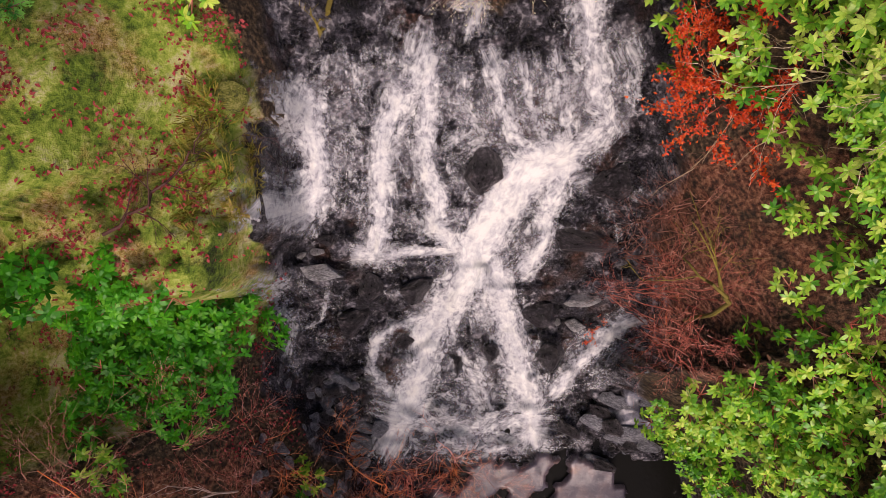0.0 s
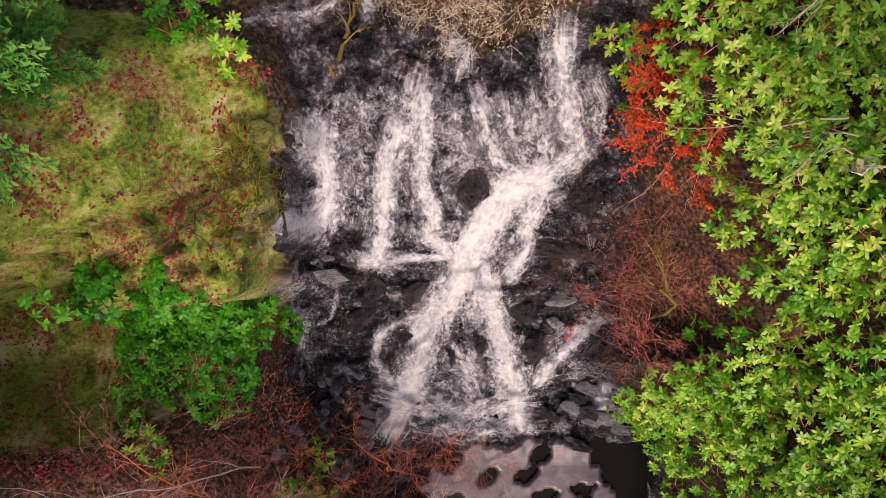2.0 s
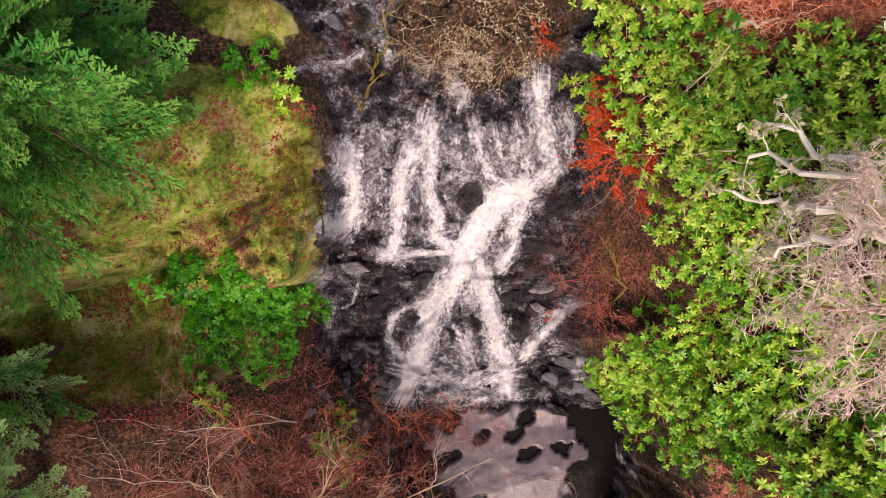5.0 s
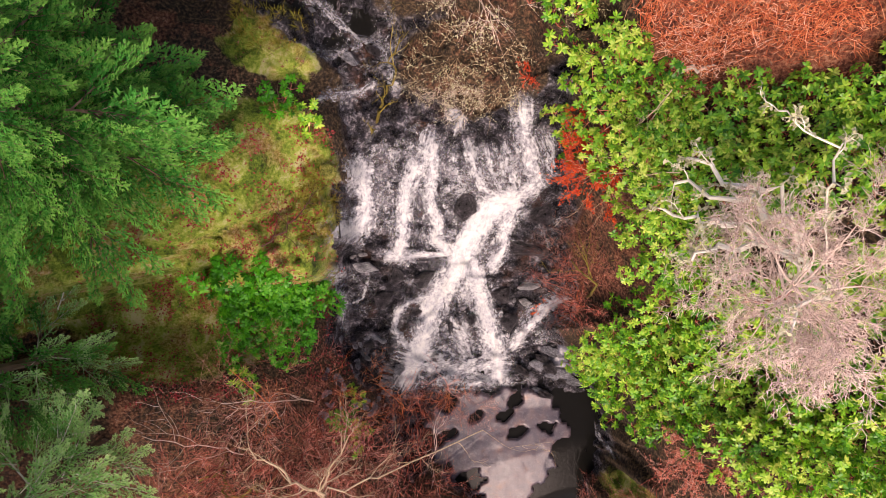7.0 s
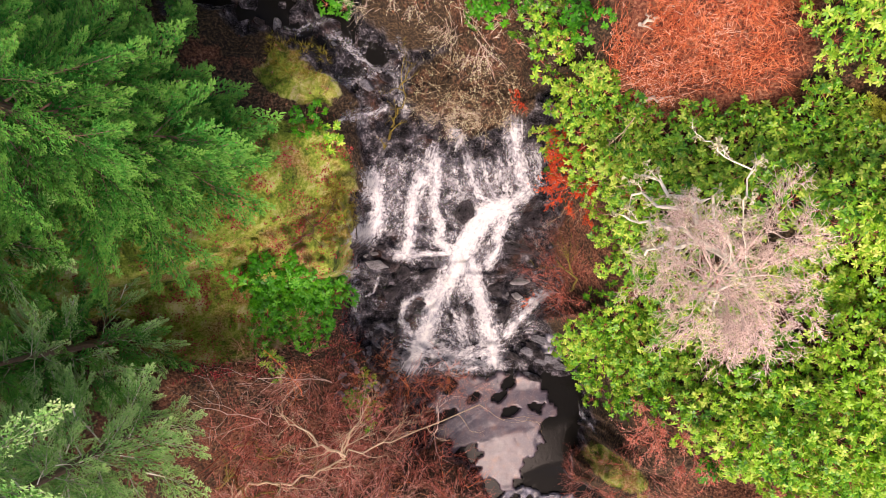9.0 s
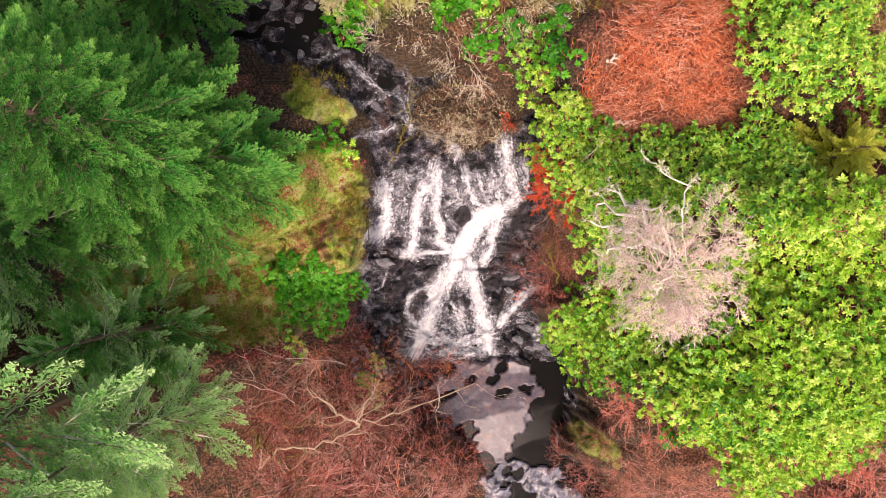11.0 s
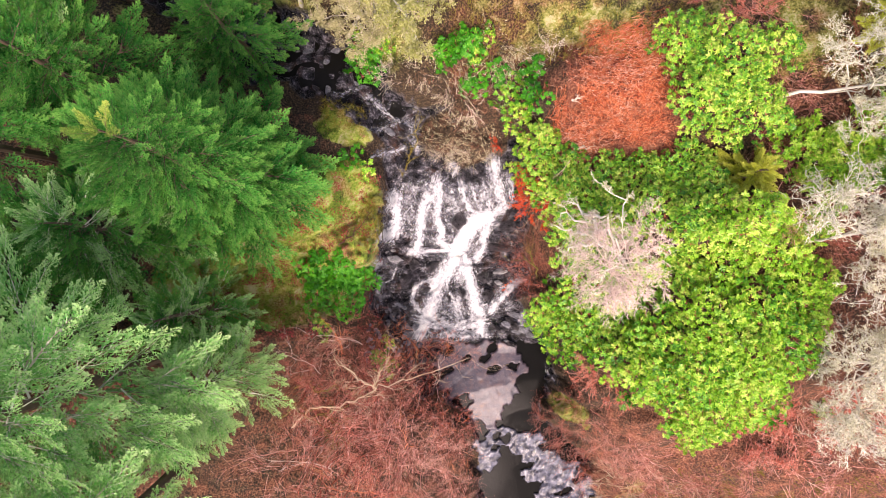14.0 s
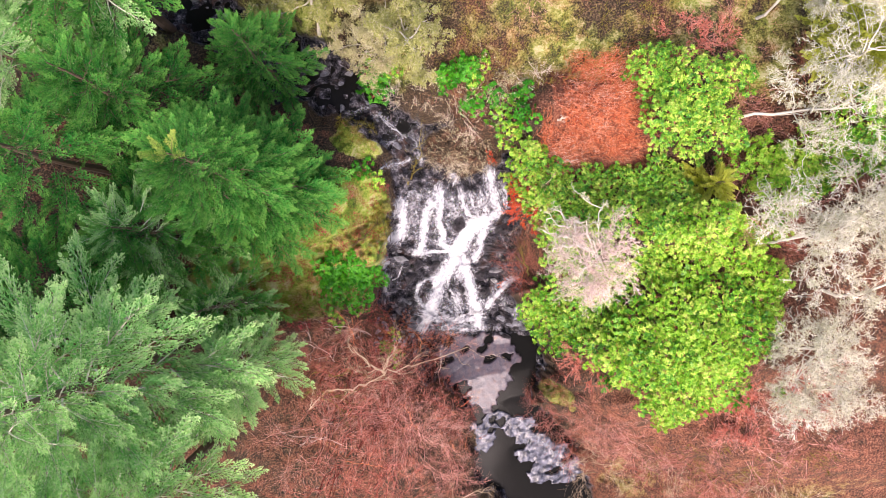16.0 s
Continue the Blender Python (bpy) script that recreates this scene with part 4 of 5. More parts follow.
THICKET_STREAM = [(4.48, -2.79, 0.9), (5.18, -3.32, 1.17), (6.16, -2.74, 1.17), (4.97, -1.89, 0.8), (6.8, -3.54, 1.05), (5.41, -4.16, 0.77), (6.82, -1.48, 1.09), (5.88, -1.0, 0.9), (7.56, -0.4, 0.9)]
THICKETS = [(SPRIGS_MID, q) for q in THICKET_NORTH] + [(SPRIGS_MID if q[0] < 9 else SPRIGS_GOLD if q[0] < 14 else SPRIGS, q) for q in THICKET_EAST] + [((SPRIGS, SPRIGS_GOLD)[k % 2], q) for k, q in enumerate(THICKET_SOUTH)] + [((SPRIGS_MID, SPRIGS)[k % 2], q) for k, q in enumerate(THICKET_STREAM)]
for n, (sprigs, (x, y, r)) in enumerate(THICKETS):
    tone = "bright yellow-green" if sprigs is SPRIGS_GOLD else "deep green" if sprigs is SPRIGS_MID else "fresh green"
    rhododendron(300 + n, x, y, r * 1.02, 0.75 + 0.4 * r, sprigs, "glossy " + tone + " rhododendron bush on the steep bank", "rhododendrons on the sunny bank", 11.0)
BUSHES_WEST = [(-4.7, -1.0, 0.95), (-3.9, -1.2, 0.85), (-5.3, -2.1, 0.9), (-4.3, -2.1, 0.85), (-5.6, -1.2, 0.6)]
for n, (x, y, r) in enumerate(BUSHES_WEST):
    rhododendron(400 + n, x, y, r, 0.7, SPRIGS_DARK, "rhododendron bush below the mossy shelf, its shade put into the leaf colour", "rhododendrons under the shelf", 9.0)
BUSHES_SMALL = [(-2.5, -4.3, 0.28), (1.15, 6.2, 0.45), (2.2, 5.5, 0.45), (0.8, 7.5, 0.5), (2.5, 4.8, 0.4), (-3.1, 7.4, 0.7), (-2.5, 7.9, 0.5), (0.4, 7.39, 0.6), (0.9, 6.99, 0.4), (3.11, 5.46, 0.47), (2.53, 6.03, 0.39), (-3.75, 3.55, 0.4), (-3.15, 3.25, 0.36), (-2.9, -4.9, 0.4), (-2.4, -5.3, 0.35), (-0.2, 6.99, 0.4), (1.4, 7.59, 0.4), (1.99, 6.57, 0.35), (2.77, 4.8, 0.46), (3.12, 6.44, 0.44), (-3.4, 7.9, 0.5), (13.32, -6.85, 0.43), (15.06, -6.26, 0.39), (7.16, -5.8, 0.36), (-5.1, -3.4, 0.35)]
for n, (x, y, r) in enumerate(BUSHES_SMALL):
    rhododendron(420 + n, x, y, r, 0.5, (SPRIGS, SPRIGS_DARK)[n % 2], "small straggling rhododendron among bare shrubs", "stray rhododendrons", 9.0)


# ---- bare shrubs ----
def shrub_meshes(seed, stems, reach, height, levels, bark, lift=0.02, leaves=None, leaf_count=0, fork=4, thick=0.012, legs=0.0):
    rng = np.random.RandomState(seed)
    segs = []
    for k in range(7 if legs else 0):
        w, r = rng.uniform(0, 2 * math.pi), reach * rng.uniform(0.2, 0.6)
        p, q = np.array([0.25 * r * math.cos(w), 0.25 * r * math.sin(w), -legs]), np.array([r * math.cos(w), r * math.sin(w), 0.05])
        bent = [p + (q - p) * j / 5 + rng.normal(size=3) * 0.05 * (0 < j < 5) for j in range(6)]
        segs += [(a, b, thick * 2.2, thick * 1.8, 9) for a, b in zip(bent[:-1], bent[1:])]
    for _ in range(stems):
        w, r = rng.uniform(0, 2 * math.pi), rng.uniform(0.15, 1.0)
        start = (0.75 * reach * r * math.cos(w), 0.75 * reach * r * math.sin(w), -0.1)
        a = w + rng.normal() * 1.1
        grow(rng, start, (0.8 * reach * math.cos(a), 0.8 * reach * math.sin(a), height * rng.uniform(0.4, 1.0)), math.hypot(0.7 * reach, height) * rng.uniform(0.6, 1.0), thick, levels, 7, 0.09, lift, fork, 0.6, 0.66, 0.7, segs, thick * 0.42)
    v, f = tubes([s[:4] for s in segs], 3)
    made = [mesh_of("bare_shrub", v, f, bark)]
    if leaves is not None:
        tips = [segs[i] for i in rng.randint(0, len(segs), leaf_count)]
        pieces = []
        for s in tips:
            lv, lf = plain_leaf(rng.uniform(0.04, 0.09), 0.035, 0.2, 0.2)
            pieces.append((turned(lv, pose(0, 0, 0, rng.uniform(-60, 60), rng.uniform(-50, 50), rng.uniform(0, 360)), s[1]), lf))
        v, f = gather(pieces)
        made.append(mesh_of("foliage", v, f, leaves, False))
    return made


def shrub(name, meshes, x, y, scale, turn, label, category, group, high=1.0, z=None):
    at = pose(x, y, float(G(x, y)) if z is None else z, 0, 0, turn) @ Matrix.Diagonal((scale, scale, scale * high, 1))
    ob = new(name, meshes[0])
    ob.matrix_basis = at
    tagged(ob, label, category, group)
    for me in meshes[1:]:
        leaves = part("foliage", me, ob)
        tagged(leaves, kind="stuff")
    return ob


RED_SHRUBS = [shrub_meshes(500 + k, 30, 1.0, 0.9, 2, (M_REDTWIG, M_ROSETWIG, M_REDTWIG, M_BROWNTWIG)[k], -0.035, fork=3.8, thick=0.0064) for k in range(4)]
TALL_SHRUBS = [shrub_meshes(510 + k, 30, 1.0, 0.8, 2, (M_REDTWIG, M_ROSETWIG, M_REDTWIG)[k], -0.03, fork=3.8, thick=0.0064, legs=3.2) for k in range(3)]
SHRUBS_SOUTH = [(-4.7, -8.3, 1.36), (-2.2, -8.2, 1.36), (-0.9, -7.4, 0.88), (-5.8, -4.1, 1.2), (-3.9, -5.3, 0.96), (-2.4, -6.2, 0.96), (-5.0, -6.4, 1.04), (-0.9, -5.5, 0.64), (-4.6, -3.2, 0.8), (0.6, -8.6, 0.64), (5.04, -7.8, 0.76), (6.11, -9.16, 0.79), (7.53, -10.31, 0.89), (1.1, -5.0, 0.5), (-3.4, -7.3, 1.12), (-6.4, -6.2, 0.96), (-3.6, -3.3, 0.7)]
SHRUBS_TALL = [(-4.18, -7.39, 1.51), (-1.96, -7.3, 1.51), (-0.8, -6.59, 0.98), (-3.29, -8.81, 1.51), (-5.43, -8.37, 1.33), (-3.47, -4.72, 1.07), (-2.14, -5.52, 1.07), (-1.33, -8.54, 1.33), (-4.45, -5.7, 1.16), (-0.8, -4.9, 0.71), (-0.36, -8.01, 0.89), (-2.23, -10.23, 1.51), (-4.9, -10.23, 1.51), (0.18, -10.06, 0.98), (0.53, -7.65, 0.71), (0.89, -8.54, 0.62), (0.8, -10.86, 0.8), (-3.03, -6.5, 1.25), (-5.7, -5.52, 1.07), (-4.7, -4.0, 0.7), (-2.5, -4.9, 0.6)]
ORANGE_SHRUBS = [shrub_meshes(530 + k, 10, 1.0, 0.9, 2, M_ORANGETWIG, -0.02, fork=3.0, thick=0.011) for k in range(2)]
for n, (x, y, r) in enumerate([(-3.3, -3.9, 0.7), (-2.3, -4.0, 0.6), (-1.3, -4.2, 0.6), (0.1, -4.4, 0.5), (-0.4, -4.7, 0.7), (0.6, -4.8, 0.5), (-1.5, -4.6, 0.6), (-2.6, -4.9, 0.6), (0.4, -8.3, 0.9), (-0.6, -7.9, 0.9), (-3.1, -5.0, 0.7), (4.0, -1.4, 0.5), (0.9, -9.3, 0.7)]):
    shrub("bare_shrub", ORANGE_SHRUBS[n % 2], x, y, r, 110 * n, "bare shrub with bright orange-red twigs by the water", "shrub", "bare shrubs", 0.9)
for n, (x, y, r) in enumerate(SHRUBS_SOUTH):
    shrub("bare_shrub", RED_SHRUBS[n % 4], x, y, r, 67 * n, "leafless red-brown shrub tangled over the bank", "shrub", "bare shrubs", 0.85)
for n, (x, y, r) in enumerate(SHRUBS_TALL):
    shrub("bare_sapling", TALL_SHRUBS[n % 3], x, y, r, 83 * n, "tall thin-stemmed leafless sapling with a red-brown twig crown", "shrub", "bare saplings", 0.85, float(G(x, y)) + 0.85 * r * 3.0)
HANGING_SHRUBS = [shrub_meshes(515 + k, 24, 1.0, 0.8, 2, (M_BROWNTWIG, M_REDTWIG)[k], -0.03, fork=3.4, thick=0.0075, legs=5.5) for k in range(2)]
PINK_SHRUBS = [shrub_meshes(520 + k, 21, 1.0, 0.9, 2, M_ROSETWIG, -0.035, fork=3.4, thick=0.0105) for k in range(3)]
SHRUBS_EAST = [(11.3, 6.0, 1.0), (12.4, 5.5, 1.0), (13.2, 0.3, 1.0), (12.9, -2.3, 1.0), (13.4, -4.5, 1.2), (10.6, 3.7, 0.8), (6.15, -6.33, 1.19), (7.51, -7.25, 1.33), (6.74, -8.64, 1.23), (9.66, -9.29, 1.31), (12.47, -10.45, 1.53), (14.44, -8.63, 1.45), (16.61, -8.48, 1.44), (8.39, -10.74, 1.37), (10.82, -12.11, 1.59), (8.2, -13.0, 1.4), (12.44, -8.11, 1.2), (11.27, -10.32, 1.24), (14.14, -11.04, 1.45), (16.36, -11.3, 1.56), (8.71, -8.62, 1.02), (16.19, -7.22, 1.3), (2.9, 10.38, 1.0), (15.48, -5.19, 1.2), (11.25, 1.91, 1.0), (13.81, 1.2, 1.2), (13.99, 6.28, 1.32), (11.2, 8.6, 1.2), (16.18, 2.2, 1.3), (14.55, -5.78, 1.2)]
STRAW_SHRUBS = [shrub_meshes(527 + k, 21, 1.0, 0.9, 2, M_STRAW, -0.035, fork=3.4, thick=0.0105) for k in range(3)]
for n, (x, y, r) in enumerate(SHRUBS_EAST):
    red = 6 <= n < 9 or n % 4 == 2
    shrub("bare_shrub", (RED_SHRUBS if red else STRAW_SHRUBS if y < -10.2 else PINK_SHRUBS)[n % 3], x, y, r, 80 * n, "leafless red-brown shrub tangled over the bank" if red else "pale leafless shrub on the slope", "shrub", "bare shrubs", 0.7)
CRIMSON_SHRUBS = [shrub_meshes(550, 16, 0.9, 0.7, 2, M_ROSETWIG, 0.0, M_CRIMSON, 2000, 3)]
LEAF_SHRUBS = [shrub_meshes(540 + k, 12, 0.8, 0.7, 2, M_REDTWIG, 0.0, M_REDLEAF, 2200, 3) for k in range(2)]
SHRUBS_RED = [(3.65, 2.4, 0.85), (3.8, 1.9, 0.8), (3.5, 2.9, 0.65), (3.95, 2.6, 0.7), (2.1, 4.3, 0.35), (6.25, -4.6, 0.83), (6.8, -5.01, 0.81), (14.32, -6.78, 1.41), (13.78, -6.4, 1.16), (16.65, -5.95, 1.29), (3.2, -1.7, 0.35), (12.74, -7.12, 1.12), (13.61, -7.63, 1.2), (16.18, -4.39, 1.2), (9.35, 8.55, 0.9), (10.28, 8.19, 0.8)]
for n, (x, y, r) in enumerate(SHRUBS_RED):
    shrub("red_leaved_shrub", CRIMSON_SHRUBS[0] if x > 6 else LEAF_SHRUBS[n % 2], x, y, r, 90 * n, "straggling shrub with crimson and pink leaves" if x > 6 else "shrub with fiery orange-red autumn leaves", "shrub", "red shrubs", 0.8)
for n, (x, y, r) in enumerate([(3.25, -0.1, 0.62), (3.0, -0.8, 0.6), (3.55, 0.45, 0.6), (3.65, -0.65, 0.65), (4.3, 0.0, 0.7), (3.5, -1.4, 0.5)]):
    shrub("bare_shrub", HANGING_SHRUBS[n % 2], x, y, r, 50 * n, "fine red-brown bare shrub hanging over the wet rock", "shrub", "bare shrubs", 0.7, 2.9)
STRAW = [shrub_meshes(560 + k, 34, 0.9, 0.6, 1, (M_STRAW, M_PINKTWIG)[k % 2], -0.06, M_PALELICHEN, 420, fork=4, thick=0.009) for k in range(2)]
for n, (x, y, r) in enumerate([(0.28, 4.75, 0.8), (0.95, 5.7, 1.0), (-0.57, 4.27, 0.5), (0.47, 3.7, 0.5), (1.14, 3.99, 0.6), (0.0, 3.99, 0.5), (1.52, 4.37, 0.7), (2.18, 6.17, 0.9), (1.52, 4.94, 0.7), (0.57, 4.18, 0.5), (1.71, 7.31, 1.0), (-0.95, 6.93, 0.8), (-0.19, 7.79, 1.0), (3.8, 6.84, 0.9), (2.75, 5.61, 0.7), (0.19, 6.27, 0.7), (2.85, 7.41, 0.9), (-1.99, 6.84, 0.7)]):
    shrub("dry_grass_clump", STRAW[n % 2], x, y, r, 75 * n, "clump of dry straw-coloured stalks above the fall", "grass", "dry clumps")


# ---- flattened bracken on the upper slope ----
def bracken_mesh(seed, count=250):
    rng = np.random.RandomState(seed)
    segs = []
    for _ in range(count):
        x, y, w = rng.normal() * 0.6, rng.normal() * 0.6, rng.normal(0.6, 0.9)
        size = rng.uniform(0.3, 0.8)
        p = np.array([x, y, rng.uniform(0.02, 0.22)])
        for k in range(3):
            q = p + np.array([math.cos(w), math.sin(w), rng.uniform(-0.12, 0.12)]) * size / 3
            segs.append((p, q, 0.008, 0.006))
            if k:
                for s in (-1, 1):
                    segs.append((q, q + np.array([math.cos(w + s), math.sin(w + s), 0.1]) * rng.uniform(0.06, 0.16), 0.006, 0.004))
            p, w = q, w + rng.normal() * 0.25
    v, f = tubes(segs, 3)
    return mesh_of("bracken", v, f, M_BRACKEN)


BRACKEN = [bracken_mesh(600 + k) for k in range(3)]
rng = np.random.RandomState(9)
BRACKEN_AT = [(4.81, 4.22), (5.81, 4.34), (6.85, 4.37), (5.08, 5.18), (6.05, 5.28), (7.04, 5.48), (5.04, 6.06), (6.11, 6.3), (6.95, 6.66), (6.45, 7.53), (5.69, 7.46), (4.18, 4.94)]
for n, (x, y) in enumerate(BRACKEN_AT):
    e = 0.4
    slope_x, slope_y = float(G(x + e, y) - G(x - e, y)) / (2 * e), float(G(x, y + e) - G(x, y - e)) / (2 * e)
    ob = new("bracken_patch", BRACKEN[n % 3])
    ob.matrix_basis = pose(x, y, float(G(x, y)) + 0.03, math.degrees(math.atan(slope_y)), -math.degrees(math.atan(slope_x)), rng.uniform(-25, 25)) @ Matrix.Scale(0.72, 4)
    tagged(ob, "flattened orange-red dead bracken on the open slope", "bracken", "dead bracken", "stuff")


# ---- conifers ----
def bough_mesh(seed, material, length=1.0, twigs=10, blades=16, needle=0.064, fan=0.50):
    """A conifer bough along +x: a drooping axis with side shoots feathered with needles."""
    rng = np.random.RandomState(seed)
    tri, wood = [], []
    def spot(t):
        return np.array([t * length, 0.03 * math.sin(5 * t + seed), 0.10 * t - 0.22 * t * t + (0.08 * t ** 4)])
    for k in range(6):
        wood.append((spot(k / 6), spot((k + 1) / 6), 0.016 * (1.05 - k / 6), 0.016 * (1.05 - (k + 1) / 6)))
    shoots = [(spot(0.3), unit(spot(1.0) - spot(0.6)), 0.7 * length)]
    for k in range(twigs):
        t = 0.14 + 0.84 * (k + rng.uniform(0, 0.6)) / twigs
        s = 1 if k % 2 else -1
        size = length * (fan * (1 - 0.72 * t) + 0.05) * rng.uniform(0.75, 1.15)
        way = unit(np.array([0.75 + 0.4 * t, s * (0.75 - 0.15 * t), rng.normal() * 0.12 + 0.05]))
        shoots.append((spot(t), way, size))
        for j in (0.35, 0.65):
            for q in (-1, 1):
                turn = Euler((0, 0, q * 0.75)).to_matrix()
                shoots.append((spot(t) + way * size * j, np.array(turn @ Vector(way)), size * (0.5 - 0.3 * j)))
    verts, faces, young = [], [], []
    for p, d, size in shoots:
        if size > 0.2 * length:
            wood.append((p, p + d * size, 0.005, 0.003))
        side = unit(np.cross(d, (0, 0, 1)))
        up = np.cross(side, d)
        count = max(4, int(blades * size / 0.3))
        for k in range(count):
            t = (k + rng.uniform(0, 1)) / count
            w = rng.uniform(-0.4, math.pi + 0.4)
            o = math.cos(w) * side + 0.75 * math.sin(w) * up
            b = p + d * size * t
            tip = b + unit(d * 0.9 + o) * needle * rng.uniform(0.7, 1.3) * (1.1 - 0.3 * t)
            wide = unit(np.cross(tip - b, up + 0.3 * side)) * needle * 0.24
            i = len(verts)
            verts += [b - wide, b + wide, tip]
            # low near the base for the painted inner shade, high at fresh tips
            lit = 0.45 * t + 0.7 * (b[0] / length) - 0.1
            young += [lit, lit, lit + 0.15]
            faces.append((i, i + 1, i + 2))
    me = mesh_of("bough", np.array(verts), faces, material)
    return me, tubes(wood, 3), young


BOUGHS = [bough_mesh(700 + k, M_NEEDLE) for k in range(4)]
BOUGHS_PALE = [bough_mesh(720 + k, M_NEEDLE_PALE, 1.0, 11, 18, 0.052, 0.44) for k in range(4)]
BOUGHS_TIP = [bough_mesh(760 + k, M_NEEDLE_TIP, 1.0, 11, 13, 0.065) for k in range(2)]
BOUGHS_GOLD = [bough_mesh(740 + k, M_NEEDLE_GOLD, 1.0, 11, 13, 0.085) for k in range(2)]


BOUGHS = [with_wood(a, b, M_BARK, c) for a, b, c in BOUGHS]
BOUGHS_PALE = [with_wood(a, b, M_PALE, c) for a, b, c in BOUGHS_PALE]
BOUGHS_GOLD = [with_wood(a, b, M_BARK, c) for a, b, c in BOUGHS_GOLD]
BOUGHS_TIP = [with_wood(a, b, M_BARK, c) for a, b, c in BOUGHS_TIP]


def conifer(seed, x, y, top, spread, boughs, label, count=150, low=0.18, shape=0.75, sink=10, crown=None):
    rng = np.random.RandomState(seed)
    base = float(G(x, y))
    high = top - base
    tree = thing("conifer", pose(x, y, base), label, "tree", "conifers of the wood")
    segs = [((0.05 * math.sin(k), 0.05 * math.cos(k), high * k / 8 - 0.2 * (k == 0)), (0.05 * math.sin(k + 1), 0.05 * math.cos(k + 1), high * (k + 1) / 8), 0.02 + 0.016 * high * (1 - k / 8), 0.02 + 0.016 * high * (1 - (k + 1) / 8)) for k in range(8)]
    v, f = pipe([segs[0][0]] + [s[1] for s in segs], [segs[0][2]] + [s[3] for s in segs], 8)
    part("trunk", mesh_of("trunk", v, f, M_BARK), tree)
    for k in range(count):
        t = low + (1 - low) * (k + rng.uniform(0, 1)) / count
        size = spread * ((1 - t) / (1 - low)) ** shape * rng.uniform(0.8, 1.15) + 0.3
        w = k * 137.5 + rng.uniform(-20, 20)
        pitch = -38 * max(t - 0.55, 0) / 0.45 + sink * (1 - t) + rng.normal() * 6
        axis = pose(0, 0, t * high, 0, 0, w) @ pose(0, 0, 0, rng.normal() * 8, pitch, 0)
        kinds = crown if crown and t > 0.94 else boughs
        # one plume at the end of the branch, and others fanning off along it
        plumes = [(0.5, 0, 0.55), (0.04, 0, 0.6)] + ([(0.22, 34, 0.55), (0.34, -36, 0.52), (0.52, 30, 0.40), (0.6, -30, 0.36)] if size > 1.2 else [(0.15, 0, 0.8)])
        for at, turn, part_size in plumes:
            s = size * part_size * rng.uniform(0.8, 1.2)
            lift = pose(size * at, 0, 0.10 * size * at - 0.16 * size * at * at, 0, 0, turn + rng.normal() * 8) @ pose(0, 0, 0, rng.normal() * 14, -rng.uniform(0, 22), 0)
            part("bough", kinds[rng.randint(len(kinds))], tree, m=axis @ lift @ Matrix.Diagonal((s, s * rng.uniform(0.55, 0.8), s, 1)))
    return tree


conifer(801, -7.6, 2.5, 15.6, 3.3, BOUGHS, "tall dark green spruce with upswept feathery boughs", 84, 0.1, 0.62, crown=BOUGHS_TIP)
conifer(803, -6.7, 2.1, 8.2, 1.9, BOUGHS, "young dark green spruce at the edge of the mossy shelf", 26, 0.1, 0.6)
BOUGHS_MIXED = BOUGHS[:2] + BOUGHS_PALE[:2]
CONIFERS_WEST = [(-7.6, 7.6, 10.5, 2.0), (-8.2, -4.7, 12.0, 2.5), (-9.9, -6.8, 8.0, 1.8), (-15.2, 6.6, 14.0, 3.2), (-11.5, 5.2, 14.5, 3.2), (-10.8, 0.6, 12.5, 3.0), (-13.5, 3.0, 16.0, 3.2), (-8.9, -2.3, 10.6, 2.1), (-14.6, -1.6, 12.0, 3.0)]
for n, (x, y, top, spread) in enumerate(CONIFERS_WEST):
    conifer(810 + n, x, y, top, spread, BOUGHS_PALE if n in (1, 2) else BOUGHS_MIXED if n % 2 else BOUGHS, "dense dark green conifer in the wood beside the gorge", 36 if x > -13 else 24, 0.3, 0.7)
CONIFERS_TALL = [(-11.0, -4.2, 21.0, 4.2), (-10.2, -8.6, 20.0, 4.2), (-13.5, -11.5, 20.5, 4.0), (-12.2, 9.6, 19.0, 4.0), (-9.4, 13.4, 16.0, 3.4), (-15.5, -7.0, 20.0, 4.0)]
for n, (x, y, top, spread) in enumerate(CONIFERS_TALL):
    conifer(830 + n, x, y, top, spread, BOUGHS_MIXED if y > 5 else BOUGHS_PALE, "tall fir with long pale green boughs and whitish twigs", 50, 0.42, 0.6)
conifer(851, 10.1, 2.6, 9.4, 0.9, BOUGHS_GOLD, "small feathery yellow-green young conifer among rhododendrons", 34, 0.15, 0.7)
conifer(852, 14.7, 7.5, 12.6, 1.9, BOUGHS_GOLD, "yellow-green conifer at the edge of the clearing", 36, 0.2, 0.7)


